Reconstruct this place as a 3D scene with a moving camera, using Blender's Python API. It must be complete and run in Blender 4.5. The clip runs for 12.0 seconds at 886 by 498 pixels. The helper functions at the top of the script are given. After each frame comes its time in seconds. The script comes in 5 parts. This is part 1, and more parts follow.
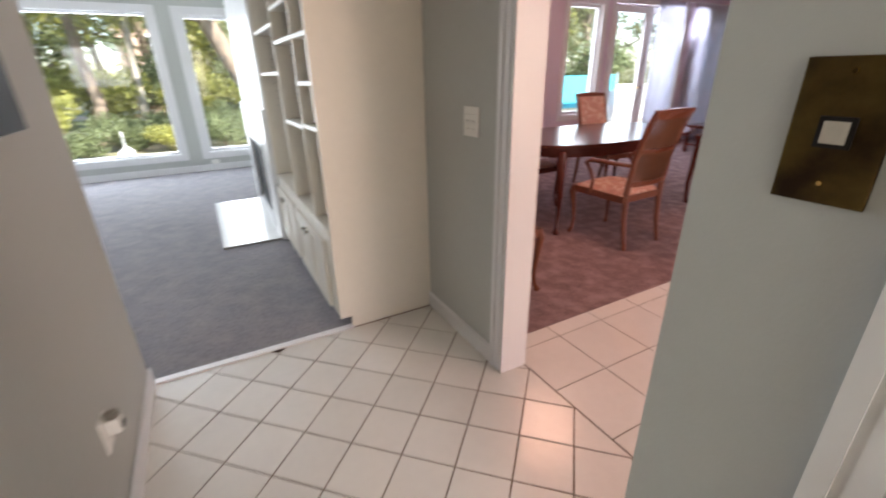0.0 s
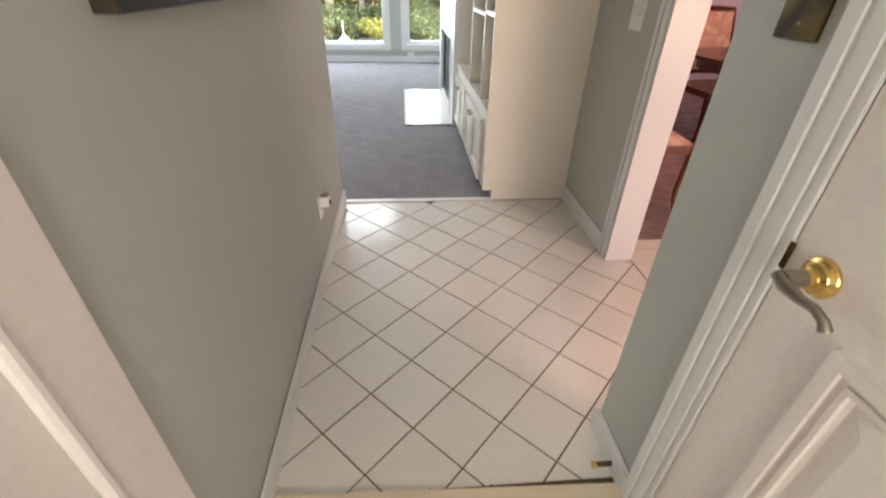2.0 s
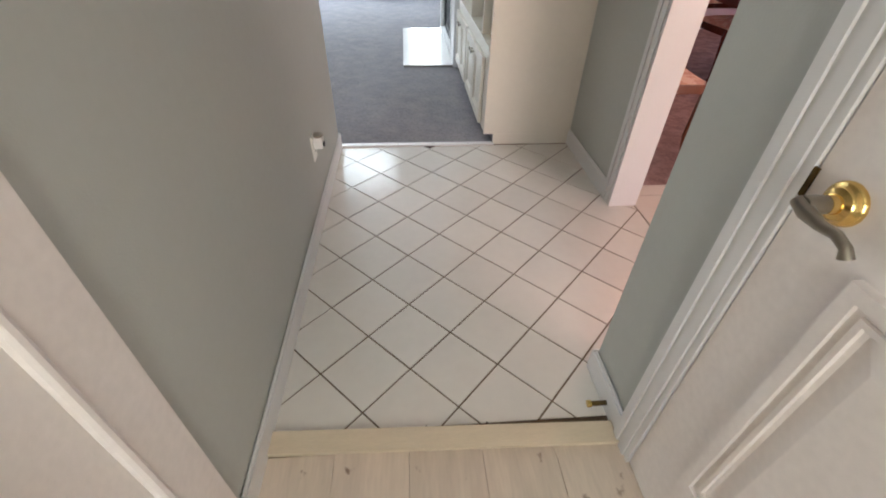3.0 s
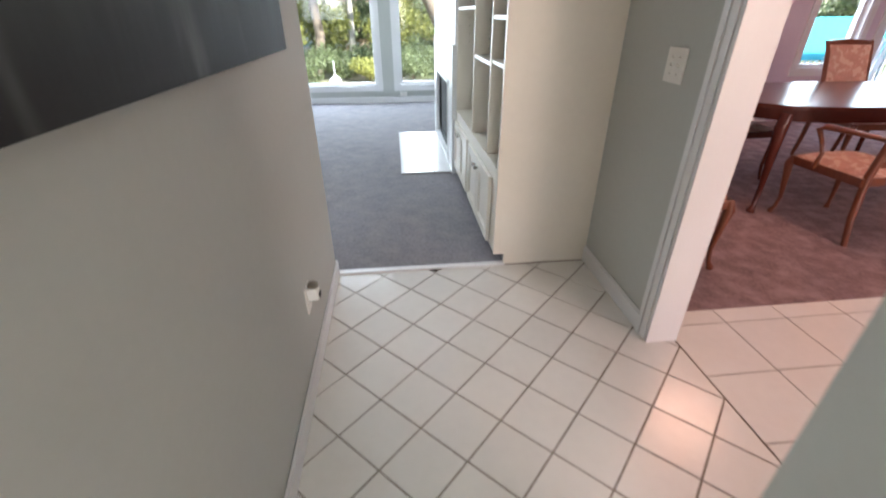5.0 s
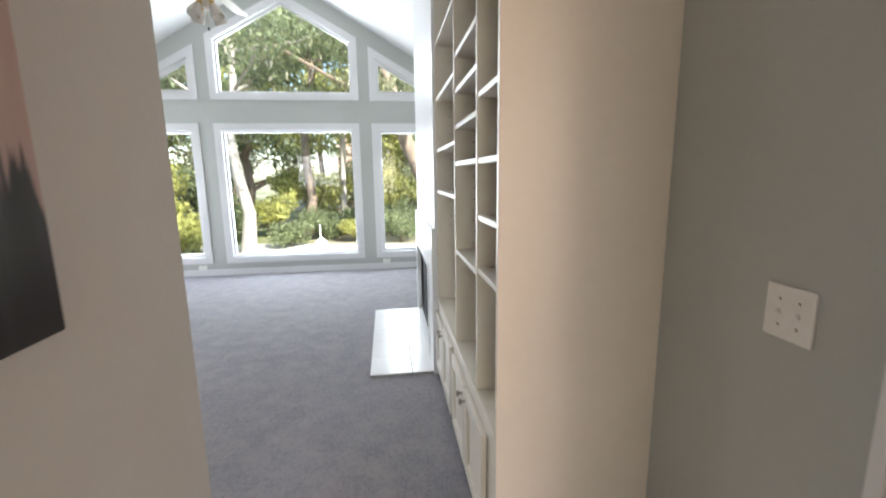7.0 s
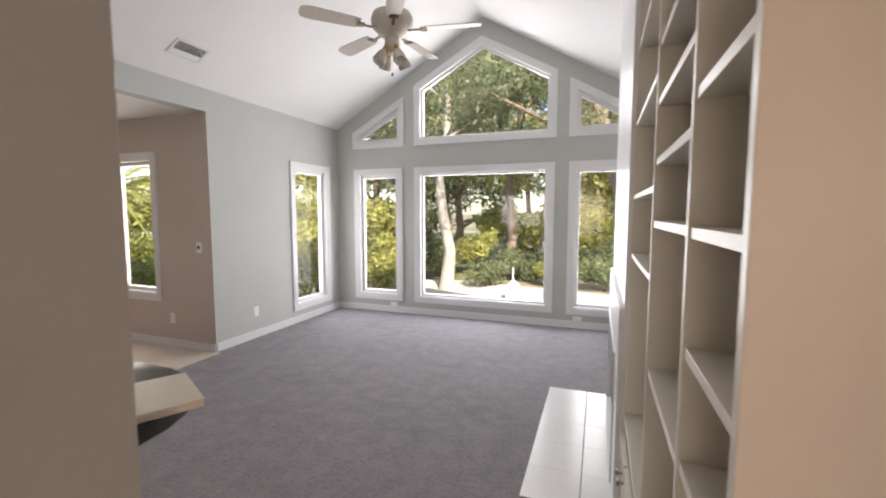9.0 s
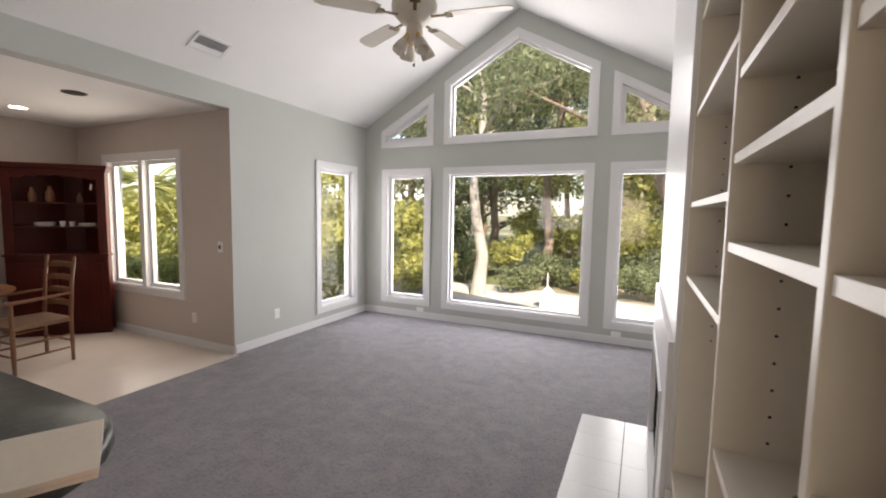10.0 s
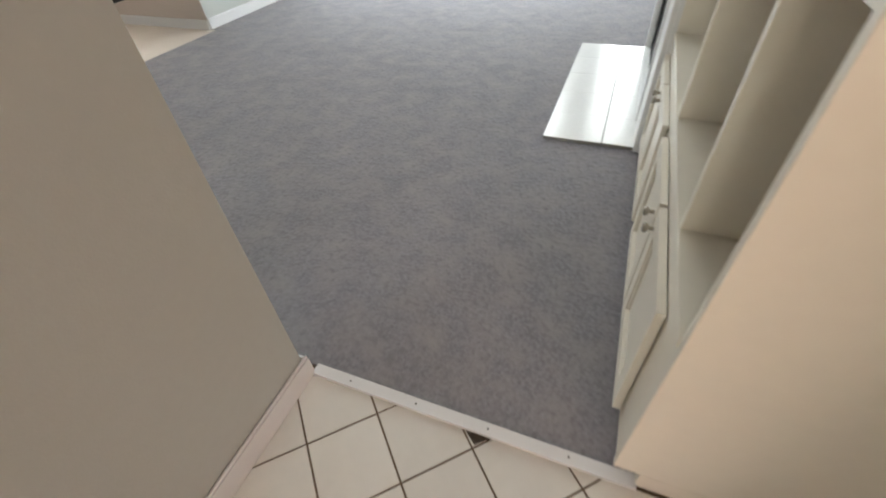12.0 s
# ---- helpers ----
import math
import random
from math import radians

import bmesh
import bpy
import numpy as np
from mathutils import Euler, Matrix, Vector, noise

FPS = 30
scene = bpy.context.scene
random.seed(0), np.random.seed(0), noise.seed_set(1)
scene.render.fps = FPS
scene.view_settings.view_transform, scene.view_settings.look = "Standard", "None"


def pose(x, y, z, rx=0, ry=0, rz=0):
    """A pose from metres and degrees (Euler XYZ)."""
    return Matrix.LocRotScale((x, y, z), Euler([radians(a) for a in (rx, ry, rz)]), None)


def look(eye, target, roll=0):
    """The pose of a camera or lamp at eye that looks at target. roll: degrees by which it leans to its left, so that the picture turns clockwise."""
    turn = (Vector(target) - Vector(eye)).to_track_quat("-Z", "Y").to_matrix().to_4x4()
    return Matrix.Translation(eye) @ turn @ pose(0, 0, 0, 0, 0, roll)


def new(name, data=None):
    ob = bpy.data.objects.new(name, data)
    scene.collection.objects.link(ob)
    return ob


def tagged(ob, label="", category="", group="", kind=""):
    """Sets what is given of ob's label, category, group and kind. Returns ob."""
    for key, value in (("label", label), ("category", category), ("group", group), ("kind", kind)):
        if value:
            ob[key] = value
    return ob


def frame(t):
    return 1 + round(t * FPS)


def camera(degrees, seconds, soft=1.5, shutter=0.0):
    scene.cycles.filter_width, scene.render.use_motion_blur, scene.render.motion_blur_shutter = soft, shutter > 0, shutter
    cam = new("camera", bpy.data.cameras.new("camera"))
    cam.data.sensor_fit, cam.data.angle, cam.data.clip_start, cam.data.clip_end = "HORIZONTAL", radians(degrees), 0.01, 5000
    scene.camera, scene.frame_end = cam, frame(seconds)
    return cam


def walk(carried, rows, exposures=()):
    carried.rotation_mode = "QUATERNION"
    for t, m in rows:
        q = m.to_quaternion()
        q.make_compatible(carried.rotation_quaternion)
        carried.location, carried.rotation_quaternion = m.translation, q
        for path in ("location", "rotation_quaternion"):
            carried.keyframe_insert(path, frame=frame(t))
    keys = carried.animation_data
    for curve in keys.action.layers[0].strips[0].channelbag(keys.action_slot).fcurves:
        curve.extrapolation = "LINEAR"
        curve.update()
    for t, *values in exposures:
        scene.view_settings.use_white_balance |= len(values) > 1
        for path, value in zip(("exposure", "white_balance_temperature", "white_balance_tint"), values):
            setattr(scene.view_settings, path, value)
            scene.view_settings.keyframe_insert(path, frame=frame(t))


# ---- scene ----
cam = camera(92.6, 12.0, soft=1.9, shutter=0.5)
PATH = [
    (0, (0.435, -2.061, 1.318), (1.319, -0.441, 0.548), -1.0),
    (0.5, (0.335, -2.191, 1.311), (0.915, -0.439, 0.54), 0.7),
    (1, (0.348, -2.321, 1.313), (0.719, -0.529, 0.506), 1.9),
    (1.5, (0.396, -2.482, 1.287), (0.624, -0.720, 0.369), 2.1),
    (2, (0.413, -2.538, 1.252), (0.57, -0.866, 0.166), 1.3),
    (2.5, (0.436, -2.546, 1.197), (0.57, -0.968, -0.023), 0.9),
    (2.7, (0.434, -2.538, 1.195), (0.575, -0.996, -0.072), 1.4),
    (4.3, (0.411, -2.34, 1.244), (0.559, -0.715, 0.088), -0.3),
    (4.5, (0.387, -2.274, 1.265), (0.549, -0.618, 0.155), -0.2),
    (5, (0.384, -2.117, 1.303), (0.567, -0.382, 0.327), -0.3),
    (5.5, (0.471, -1.872, 1.335), (0.672, -0.063, 0.505), -0.4),
    (6, (0.529, -1.687, 1.343), (0.727, 0.178, 0.647), -0.1),
    (6.5, (0.544, -1.452, 1.387), (0.798, 0.454, 0.837), -0.4),
    (7, (0.568, -1.271, 1.442), (0.82, 0.682, 1.093), -0.8),
    (7.5, (0.694, -1.127, 1.481), (0.73, 0.862, 1.274), -0.3),
    (7.7, (0.757, -1.057, 1.492), (0.66, 0.932, 1.314), -0.4),
    (9.3, (0.757, -0.393, 1.528), (0.003, 1.453, 1.369), 0.4),
    (9.5, (0.752, -0.306, 1.534), (-0.032, 1.528, 1.389), 0.7),
    (10, (0.746, -0.204, 1.546), (-0.1, 1.601, 1.378), 1.0),
    (10.5, (0.696, -0.185, 1.483), (-0.211, 1.529, 0.993), 0.1),
    (11, (0.668, -0.239, 1.326), (-0.203, 1.252, 0.317), -2.0),
    (11.5, (0.676, -0.384, 1.21), (-0.058, 0.947, -0.089), -3.4),
    (12, (0.706, -0.512, 1.19), (0.114, 0.813, -0.187), -4.3),
]
EXPO = [(0.0, 1.95, 6350, 12), (1.5, 2.16, 6650, 12), (2.5, 1.95, 6300, 9), (5.0, 2.08, 5920, 8), (6.5, 2.10, 6150, 9), (7.5, 1.65, 6600, 14),
        (9.5, 1.35, 7200, 21), (10.2, 1.27, 7300, 21), (11.0, 1.60, 7000, 16), (11.5, 1.98, 6700, 7), (12.0, 1.90, 6800, 8)]
walk(cam, [(t, look(eye, target, roll)) for t, eye, target, roll in PATH], EXPO)

# ---- world, sun, exposure ----
world = bpy.data.worlds.new("world")
scene.world = world
world.use_nodes = True
wn = world.node_tree
sky = wn.nodes.new("ShaderNodeTexSky")
sky.sky_type, sky.sun_disc = 'NISHITA', False
SUN_FROM = Vector((0.48, -0.70, 0.78)).normalized()
sky.sun_elevation = math.asin(SUN_FROM.z)
sky.sun_rotation = math.atan2(SUN_FROM.x, SUN_FROM.y)
wn.links.new(sky.outputs[0], wn.nodes["Background"].inputs[0])
wn.nodes["Background"].inputs[1].default_value = 0.15
sun = new("sun", bpy.data.lights.new("sun", 'SUN'))
sun.data.energy, sun.data.angle, sun.data.color = 4.7, radians(0.5), (1.0, 0.94, 0.84)
sun.matrix_world = look(SUN_FROM * 30, (0, 0, 0))


def area_lamp(name, centre, toward, w, h, power, colour):
    """Area lamp: skylight at the seen windows, added fill in the other places."""
    la = bpy.data.lights.new(name, 'AREA')
    la.shape, la.size, la.size_y, la.energy, la.color = 'RECTANGLE', w, h, power, colour
    ob = new(name, la)
    ob.matrix_world = look(centre, toward)
    return ob


SKY = (0.88, 0.93, 1.0)
area_lamp("skylight_gable", (-0.80, 5.45, 1.25), (-0.80, 0, 0.9), 3.9, 1.9, 60, SKY)
area_lamp("skylight_gable_top", (-0.77, 5.45, 3.0), (-0.77, 0, 2.0), 2.4, 0.7, 17, SKY)
area_lamp("skylight_side", (-3.30, 4.52, 1.2), (0, 4.2, 1.0), 0.75, 1.8, 7.5, SKY)
area_lamp("skylight_nook", (-4.66, 3.05, 1.4), (-4.6, 0, 1.0), 1.3, 1.5, 14, (1.0, 0.95, 0.86))
area_lamp("skylight_living", (7.2, 3.35, 1.3), (7.0, 0, 0.8), 3.2, 2.0, 36, (0.86, 0.9, 1.0))
# Added pink lamp in an unseen front wall opening, warms foyer tile and jamb.
area_lamp("entry_fill", (3.2, -3.55, 1.4), (2.6, -0.5, 0.3), 1.4, 1.9, 16, (1.0, 0.60, 0.48))
# Added fill from the unseen kitchen end, lifts bookcase and carpet.
area_lamp("kitchen_fill", (-1.7, -3.0, 1.6), (-1.2, 2.0, 1.0), 1.3, 1.0, 9, SKY)
# Added unseen lamp behind the entry, aimed up to bounce onto hall walls.
area_lamp("hall_fill", (0.5, -4.35, 1.5), (0.5, -1.2, 2.3), 0.8, 1.6, 8.5, (1.0, 0.88, 0.74))
dining_bulb = new("dining_bulb", bpy.data.lights.new("dining_bulb", 'POINT'))
dining_bulb.data.energy, dining_bulb.data.color, dining_bulb.data.shadow_soft_size = 12.5, (1.0, 0.50, 0.34), 0.34
dining_bulb.matrix_world = pose(3.0, 0.45, 2.22)

# ---- materials ----
def material(name, base, rough=0.6, metal=0.0, vary=0.08, scale=3.0, fine=0.04, fine_scale=60.0, bump=0.0, bump_scale=200.0,
             spec=0.5, coat=0.0, island=0.0, objects=0.0, stretch=(1, 1, 1)):
    """A principled surface whose colour wanders at two scales, with a fine relief."""
    m = bpy.data.materials.new(name)
    m.use_nodes = True
    nt = m.node_tree
    nd, ln = nt.nodes, nt.links
    b = nd["Principled BSDF"]
    b.inputs["Roughness"].default_value = rough
    b.inputs["Metallic"].default_value = metal
    b.inputs["Specular IOR Level"].default_value = spec
    b.inputs["Coat Weight"].default_value = coat
    tc = nd.new("ShaderNodeTexCoord")
    mp = nd.new("ShaderNodeMapping")
    mp.inputs["Scale"].default_value = stretch
    ln.new(tc.outputs["Object"], mp.inputs[0])
    value = None
    for sc, amount in ((scale, vary), (fine_scale, fine)):
        if amount <= 0:
            continue
        n = nd.new("ShaderNodeTexNoise")
        n.inputs["Scale"].default_value, n.inputs["Detail"].default_value = sc, 4
        ln.new(mp.outputs[0], n.inputs["Vector"])
        mr = nd.new("ShaderNodeMapRange")
        mr.inputs[1].default_value, mr.inputs[2].default_value = 0.25, 0.75
        mr.inputs[3].default_value, mr.inputs[4].default_value = 1 - amount, 1 + amount
        ln.new(n.outputs[0], mr.inputs[0])
        value = mult(nt, value, mr.outputs[0])
    if island or objects:
        src = nd.new("ShaderNodeNewGeometry").outputs["Random Per Island"] if island else nd.new("ShaderNodeObjectInfo").outputs["Random"]
        mr = nd.new("ShaderNodeMapRange")
        a = island or objects
        mr.inputs[3].default_value, mr.inputs[4].default_value = 1 - a, 1 + a
        ln.new(src, mr.inputs[0])
        value = mult(nt, value, mr.outputs[0])
    if value is not None:
        mx = nd.new("ShaderNodeMix")
        mx.data_type, mx.blend_type = 'RGBA', 'MULTIPLY'
        mx.inputs[0].default_value = 1
        mx.inputs[6].default_value = (*base, 1)
        ln.new(value, mx.inputs[7])
        ln.new(mx.outputs[2], b.inputs["Base Color"])
    else:
        b.inputs["Base Color"].default_value = (*base, 1)
    if bump:
        n = nd.new("ShaderNodeTexNoise")
        n.inputs["Scale"].default_value, n.inputs["Detail"].default_value = bump_scale, 3
        ln.new(mp.outputs[0], n.inputs["Vector"])
        bp = nd.new("ShaderNodeBump")
        bp.inputs["Strength"].default_value, bp.inputs["Distance"].default_value = bump, 0.01
        ln.new(n.outputs[0], bp.inputs["Height"])
        ln.new(bp.outputs[0], b.inputs["Normal"])
    return m


def mult(nt, a, b):
    if a is None:
        return b
    n = nt.nodes.new("ShaderNodeMath")
    n.operation = 'MULTIPLY'
    nt.links.new(a, n.inputs[0])
    nt.links.new(b, n.inputs[1])
    return n.outputs[0]


def two_tone(m, second, scale, low, high, stretch=(1, 1, 1)):
    """Mixes a second colour into a material by a noise mask (stains, wear, weave)."""
    nt = m.node_tree
    b = nt.nodes["Principled BSDF"]
    old = b.inputs["Base Color"].links[0].from_socket
    tc = nt.nodes.new("ShaderNodeTexCoord")
    mp = nt.nodes.new("ShaderNodeMapping")
    mp.inputs["Scale"].default_value = stretch
    n = nt.nodes.new("ShaderNodeTexNoise")
    n.inputs["Scale"].default_value, n.inputs["Detail"].default_value = scale, 5
    mr = nt.nodes.new("ShaderNodeMapRange")
    mr.inputs[1].default_value, mr.inputs[2].default_value = low, high
    mx = nt.nodes.new("ShaderNodeMix")
    mx.data_type = 'RGBA'
    mx.inputs[7].default_value = (*second, 1)
    nt.links.new(tc.outputs["Object"], mp.inputs[0])
    nt.links.new(mp.outputs[0], n.inputs["Vector"])
    nt.links.new(n.outputs[0], mr.inputs[0])
    nt.links.new(mr.outputs[0], mx.inputs[0])
    nt.links.new(old, mx.inputs[6])
    nt.links.new(mx.outputs[2], b.inputs["Base Color"])
    return m


WALL = material("wall_paint_grey", (0.485, 0.503, 0.475), 0.75, vary=0.03, scale=1.5, fine=0.015, fine_scale=40, bump=0.06, bump_scale=160, spec=0.25)
LAVENDER = material("wall_paint_mauve", (0.66, 0.57, 0.65), 0.8, vary=0.03, scale=1.5, bump=0.05, bump_scale=160, spec=0.2)
NOOK = material("wall_paint_greige", (0.56, 0.49, 0.44), 0.75, vary=0.03, scale=1.5, bump=0.05, bump_scale=160, spec=0.25)
CEIL = material("ceiling_paint", (0.80, 0.80, 0.79), 0.85, vary=0.02, scale=2, fine=0.01, bump=0.08, bump_scale=120, spec=0.2)
TRIM = material("trim_white_gloss", (0.72, 0.72, 0.72), 0.32, vary=0.02, scale=2, fine=0.01, bump=0.02, bump_scale=60)
CREAM = material("cream_cabinet_paint", (0.74, 0.69, 0.60), 0.38, vary=0.03, scale=2.5, fine=0.015, fine_scale=30, bump=0.02, bump_scale=80)
DOORW = material("door_paint_white", (0.80, 0.75, 0.72), 0.34, vary=0.03, scale=2, bump=0.03, bump_scale=90)
CARPET = material("carpet_grey", (0.262, 0.25, 0.272), 0.95, vary=0.10, scale=2.2, fine=0.22, fine_scale=75, bump=0.6, bump_scale=240, spec=0.1)
two_tone(CARPET, (0.335, 0.308, 0.312), 7.0, 0.42, 0.76)
two_tone(CARPET, (0.215, 0.202, 0.215), 38.0, 0.50, 0.76)
CARPET_D = material("carpet_mauve", (0.255, 0.175, 0.178), 0.95, vary=0.12, scale=4, fine=0.25, fine_scale=55, bump=0.9, bump_scale=260, spec=0.1)
two_tone(CARPET_D, (0.42, 0.30, 0.295), 9.0, 0.42, 0.78)
TILE = material("floor_tile_glazed", (0.70, 0.68, 0.63), 0.16, vary=0.03, scale=4, fine=0.02, fine_scale=25, bump=0.11, bump_scale=16, objects=0.035)
GROUT = material("grout_tan", (0.155, 0.115, 0.075), 0.9, vary=0.25, scale=8, fine=0.1, bump=0.3, bump_scale=300)
HEARTH_T = material("hearth_tile_white", (0.78, 0.78, 0.77), 0.2, vary=0.02, scale=4, bump=0.03, bump_scale=15, objects=0.02)
HEARTH_G = material("hearth_grout_grey", (0.24, 0.23, 0.21), 0.9, vary=0.1, scale=20)
VINYL = material("nook_floor_cream", (0.70, 0.62, 0.54), 0.25, vary=0.04, scale=3, bump=0.03, bump_scale=30)
PLANK = material("pale_floor_plank", (0.64, 0.55, 0.45), 0.4, vary=0.10, scale=3, fine=0.06, fine_scale=20, objects=0.05, stretch=(6, 0.7, 1))
two_tone(PLANK, (0.26, 0.18, 0.13), 16, 0.665, 0.72, (1, 0.7, 1))
WOODTRIM = material("pale_wood_threshold", (0.66, 0.57, 0.42), 0.35, vary=0.07, scale=4, fine=0.05, stretch=(1, 8, 8))
MAHOG = material("mahogany", (0.075, 0.016, 0.010), 0.20, vary=0.18, scale=5, fine=0.1, fine_scale=40, stretch=(1, 8, 1), spec=0.35)
CHAIRW = material("chair_wood_amber", (0.145, 0.042, 0.017), 0.3, vary=0.18, scale=6, fine=0.08, stretch=(6, 6, 1), coat=0.3)
HUTCHW = material("hutch_wood_cherry", (0.062, 0.008, 0.005), 0.45, vary=0.2, scale=4, fine=0.1, stretch=(6, 6, 1), spec=0.2)
LADDERW = material("ladder_chair_oak", (0.17, 0.072, 0.034), 0.4, vary=0.15, scale=8, fine=0.1, stretch=(5, 5, 1))
RUSH = material("rush_seat", (0.22, 0.125, 0.075), 0.8, vary=0.12, scale=10, fine=0.25, fine_scale=90, bump=0.5, bump_scale=90, stretch=(1, 6, 1))
UPHOL = material("pink_upholstery", (0.52, 0.30, 0.24), 0.85, vary=0.12, scale=14, fine=0.12, fine_scale=90, bump=0.3, bump_scale=250, spec=0.2)
two_tone(UPHOL, (0.62, 0.44, 0.36), 22, 0.5, 0.56)
CANE = material("cane_weave", (0.16, 0.07, 0.035), 0.55, vary=0.15, scale=20)
BRASS = material("polished_brass", (0.78, 0.55, 0.20), 0.18, 1.0, vary=0.06, scale=25, fine=0.05)
AGED = material("aged_brass", (0.15, 0.10, 0.03), 0.38, 0.85, vary=0.35, scale=9, fine=0.2, fine_scale=60)
two_tone(AGED, (0.035, 0.020, 0.011), 11.0, 0.42, 0.66)
PEWTER = material("lever_pewter", (0.36, 0.33, 0.28), 0.3, 1.0, vary=0.1, scale=30)
ALMOND = material("aged_switch_almond", (0.42, 0.39, 0.33), 0.4, vary=0.05, scale=30)
PLASTIC = material("switch_plastic", (0.82, 0.81, 0.77), 0.3, vary=0.01, scale=10)
DARKMET = material("dark_metal", (0.03, 0.028, 0.026), 0.4, 0.7, vary=0.2, scale=20)
BLACK = material("matt_black", (0.012, 0.012, 0.012), 0.8, vary=0.3, scale=8)
COUNTER = material("counter_dark_green", (0.035, 0.042, 0.038), 0.30, vary=0.35, scale=18, fine=0.3, fine_scale=90)
two_tone(COUNTER, (0.06, 0.066, 0.06), 40, 0.50, 0.66)
SLAB = material("cream_slab", (0.74, 0.66, 0.54), 0.3, vary=0.03, scale=6)
FANW = material("fan_antique_white", (0.57, 0.53, 0.45), 0.4, vary=0.05, scale=8)
FROST = material("frosted_glass_shade", (0.72, 0.68, 0.60), 0.25, vary=0.03, scale=20)
FROST.node_tree.nodes["Principled BSDF"].inputs["Transmission Weight"].default_value = 0.4
HOLE = material("dark_hole", (0.05, 0.04, 0.03), 0.9, vary=0)
BARK = material("bark", (0.24, 0.18, 0.135), 0.9, vary=0.25, scale=3, fine=0.3, fine_scale=25, bump=0.8, bump_scale=25, stretch=(3, 3, 0.6))
BARKL = material("pale_bark", (0.38, 0.34, 0.29), 0.9, vary=0.2, scale=3, fine=0.25, fine_scale=25, bump=0.8, bump_scale=25, stretch=(3, 3, 0.6))


def leafy(name, base, light=0.35, island=0.4):
    m = material(name, base, 0.55, vary=0.25, scale=0.6, fine=0, island=island, spec=0.3)
    nt = m.node_tree
    b = nt.nodes["Principled BSDF"]
    tr = nt.nodes.new("ShaderNodeBsdfTranslucent")
    mx = nt.nodes.new("ShaderNodeMixShader")
    mx.inputs[0].default_value = light
    nt.links.new(b.inputs["Base Color"].links[0].from_socket, tr.inputs[0])
    nt.links.new(b.outputs[0], mx.inputs[1])
    nt.links.new(tr.outputs[0], mx.inputs[2])
    nt.links.new(mx.outputs[0], nt.nodes["Material Output"].inputs[0])
    return m


LEAF = leafy("oak_leaf", (0.25, 0.255, 0.145), 0.5, 0.5)
# Yellow-green leaf; sunlight is worked into its brighter colour.
LEAFY = leafy("sunny_leaf", (0.40, 0.40, 0.13), 0.5)
LEAFB = leafy("bush_leaf", (0.215, 0.25, 0.13), 0.5, 0.5)
MOSS = leafy("hanging_moss", (0.36, 0.34, 0.25), 0.45, 0.3)
PALM = leafy("palm_leaf", (0.34, 0.36, 0.12), 0.5)
GRASS = material("lawn_ground", (0.11, 0.13, 0.04), 0.9, vary=0.3, scale=0.7, fine=0.25, fine_scale=12, bump=0.5, bump_scale=30)
two_tone(GRASS, (0.34, 0.29, 0.22), 0.16, 0.45, 0.62)
SAND = material("pale_path", (0.50, 0.47, 0.42), 0.9, vary=0.22, scale=1.5, fine=0.1, fine_scale=20)
FENCE = material("weathered_fence_wood", (0.34, 0.24, 0.17), 0.85, vary=0.2, scale=3, fine=0.15)
STUCCO = material("far_house_stucco", (0.62, 0.44, 0.35), 0.85, vary=0.08, scale=0.8)
ROOFM = material("far_house_roof", (0.30, 0.15, 0.10), 0.9, vary=0.2, scale=1)
PAINTW = material("outdoor_white_paint", (0.78, 0.78, 0.78), 0.5, vary=0.04, scale=2)
TURQ = material("turquoise_awning", (0.10, 0.55, 0.68), 0.7, vary=0.05, scale=2)
DRAPE = leafy("sheer_drape", (0.76, 0.76, 0.82), 0.6, 0.0)
BLOCKW = material("block_wood_tan", (0.27, 0.18, 0.10), 0.6, vary=0.15, scale=30, fine=0.1, stretch=(6, 1, 1))
BROWNSIDE = material("canvas_edge", (0.075, 0.045, 0.022), 0.6, vary=0.4, scale=8)
two_tone(BROWNSIDE, (0.012, 0.009, 0.007), 5, 0.5, 0.68)

GLASS = bpy.data.materials.new("window_glass")
GLASS.use_nodes = True
_n = GLASS.node_tree
_n.nodes.remove(_n.nodes["Principled BSDF"])
_t, _g, _m = (_n.nodes.new(k) for k in ("ShaderNodeBsdfTransparent", "ShaderNodeBsdfGlossy", "ShaderNodeMixShader"))
_g.inputs["Roughness"].default_value = 0.02
_t.inputs[0].default_value = (0.95, 0.97, 0.96, 1)
_m.inputs[0].default_value = 0.02
_n.links.new(_t.outputs[0], _m.inputs[1])
_n.links.new(_g.outputs[0], _m.inputs[2])
_n.links.new(_m.outputs[0], _n.nodes["Material Output"].inputs[0])


# ---- building helpers ----
def mesh(bm, name, mat, smooth=False):
    bmesh.ops.recalc_face_normals(bm, faces=bm.faces)
    me = bpy.data.meshes.new(name)
    bm.to_mesh(me)
    bm.free()
    if mat:
        me.materials.append(mat)
    if smooth:
        for p in me.polygons:
            p.use_smooth = True
        me.set_sharp_from_angle(angle=radians(40))
    return me


def thing(name, at, label, category, group="", turn=0.0):
    ob = new(name)
    ob.empty_display_size = 0.1
    ob.matrix_world = pose(*at, 0, 0, turn)
    return tagged(ob, label, category, group)


def part(name, bm, mat, parent, label="", smooth=False):
    ob = new(name, mesh(bm, name, mat, smooth))
    ob.parent = parent
    if label:
        ob["label"] = label
    return ob


def single(name, bm, mat, label, category, kind="", smooth=False, group=""):
    return tagged(new(name, mesh(bm, name, mat, smooth)), label, category, group, kind)


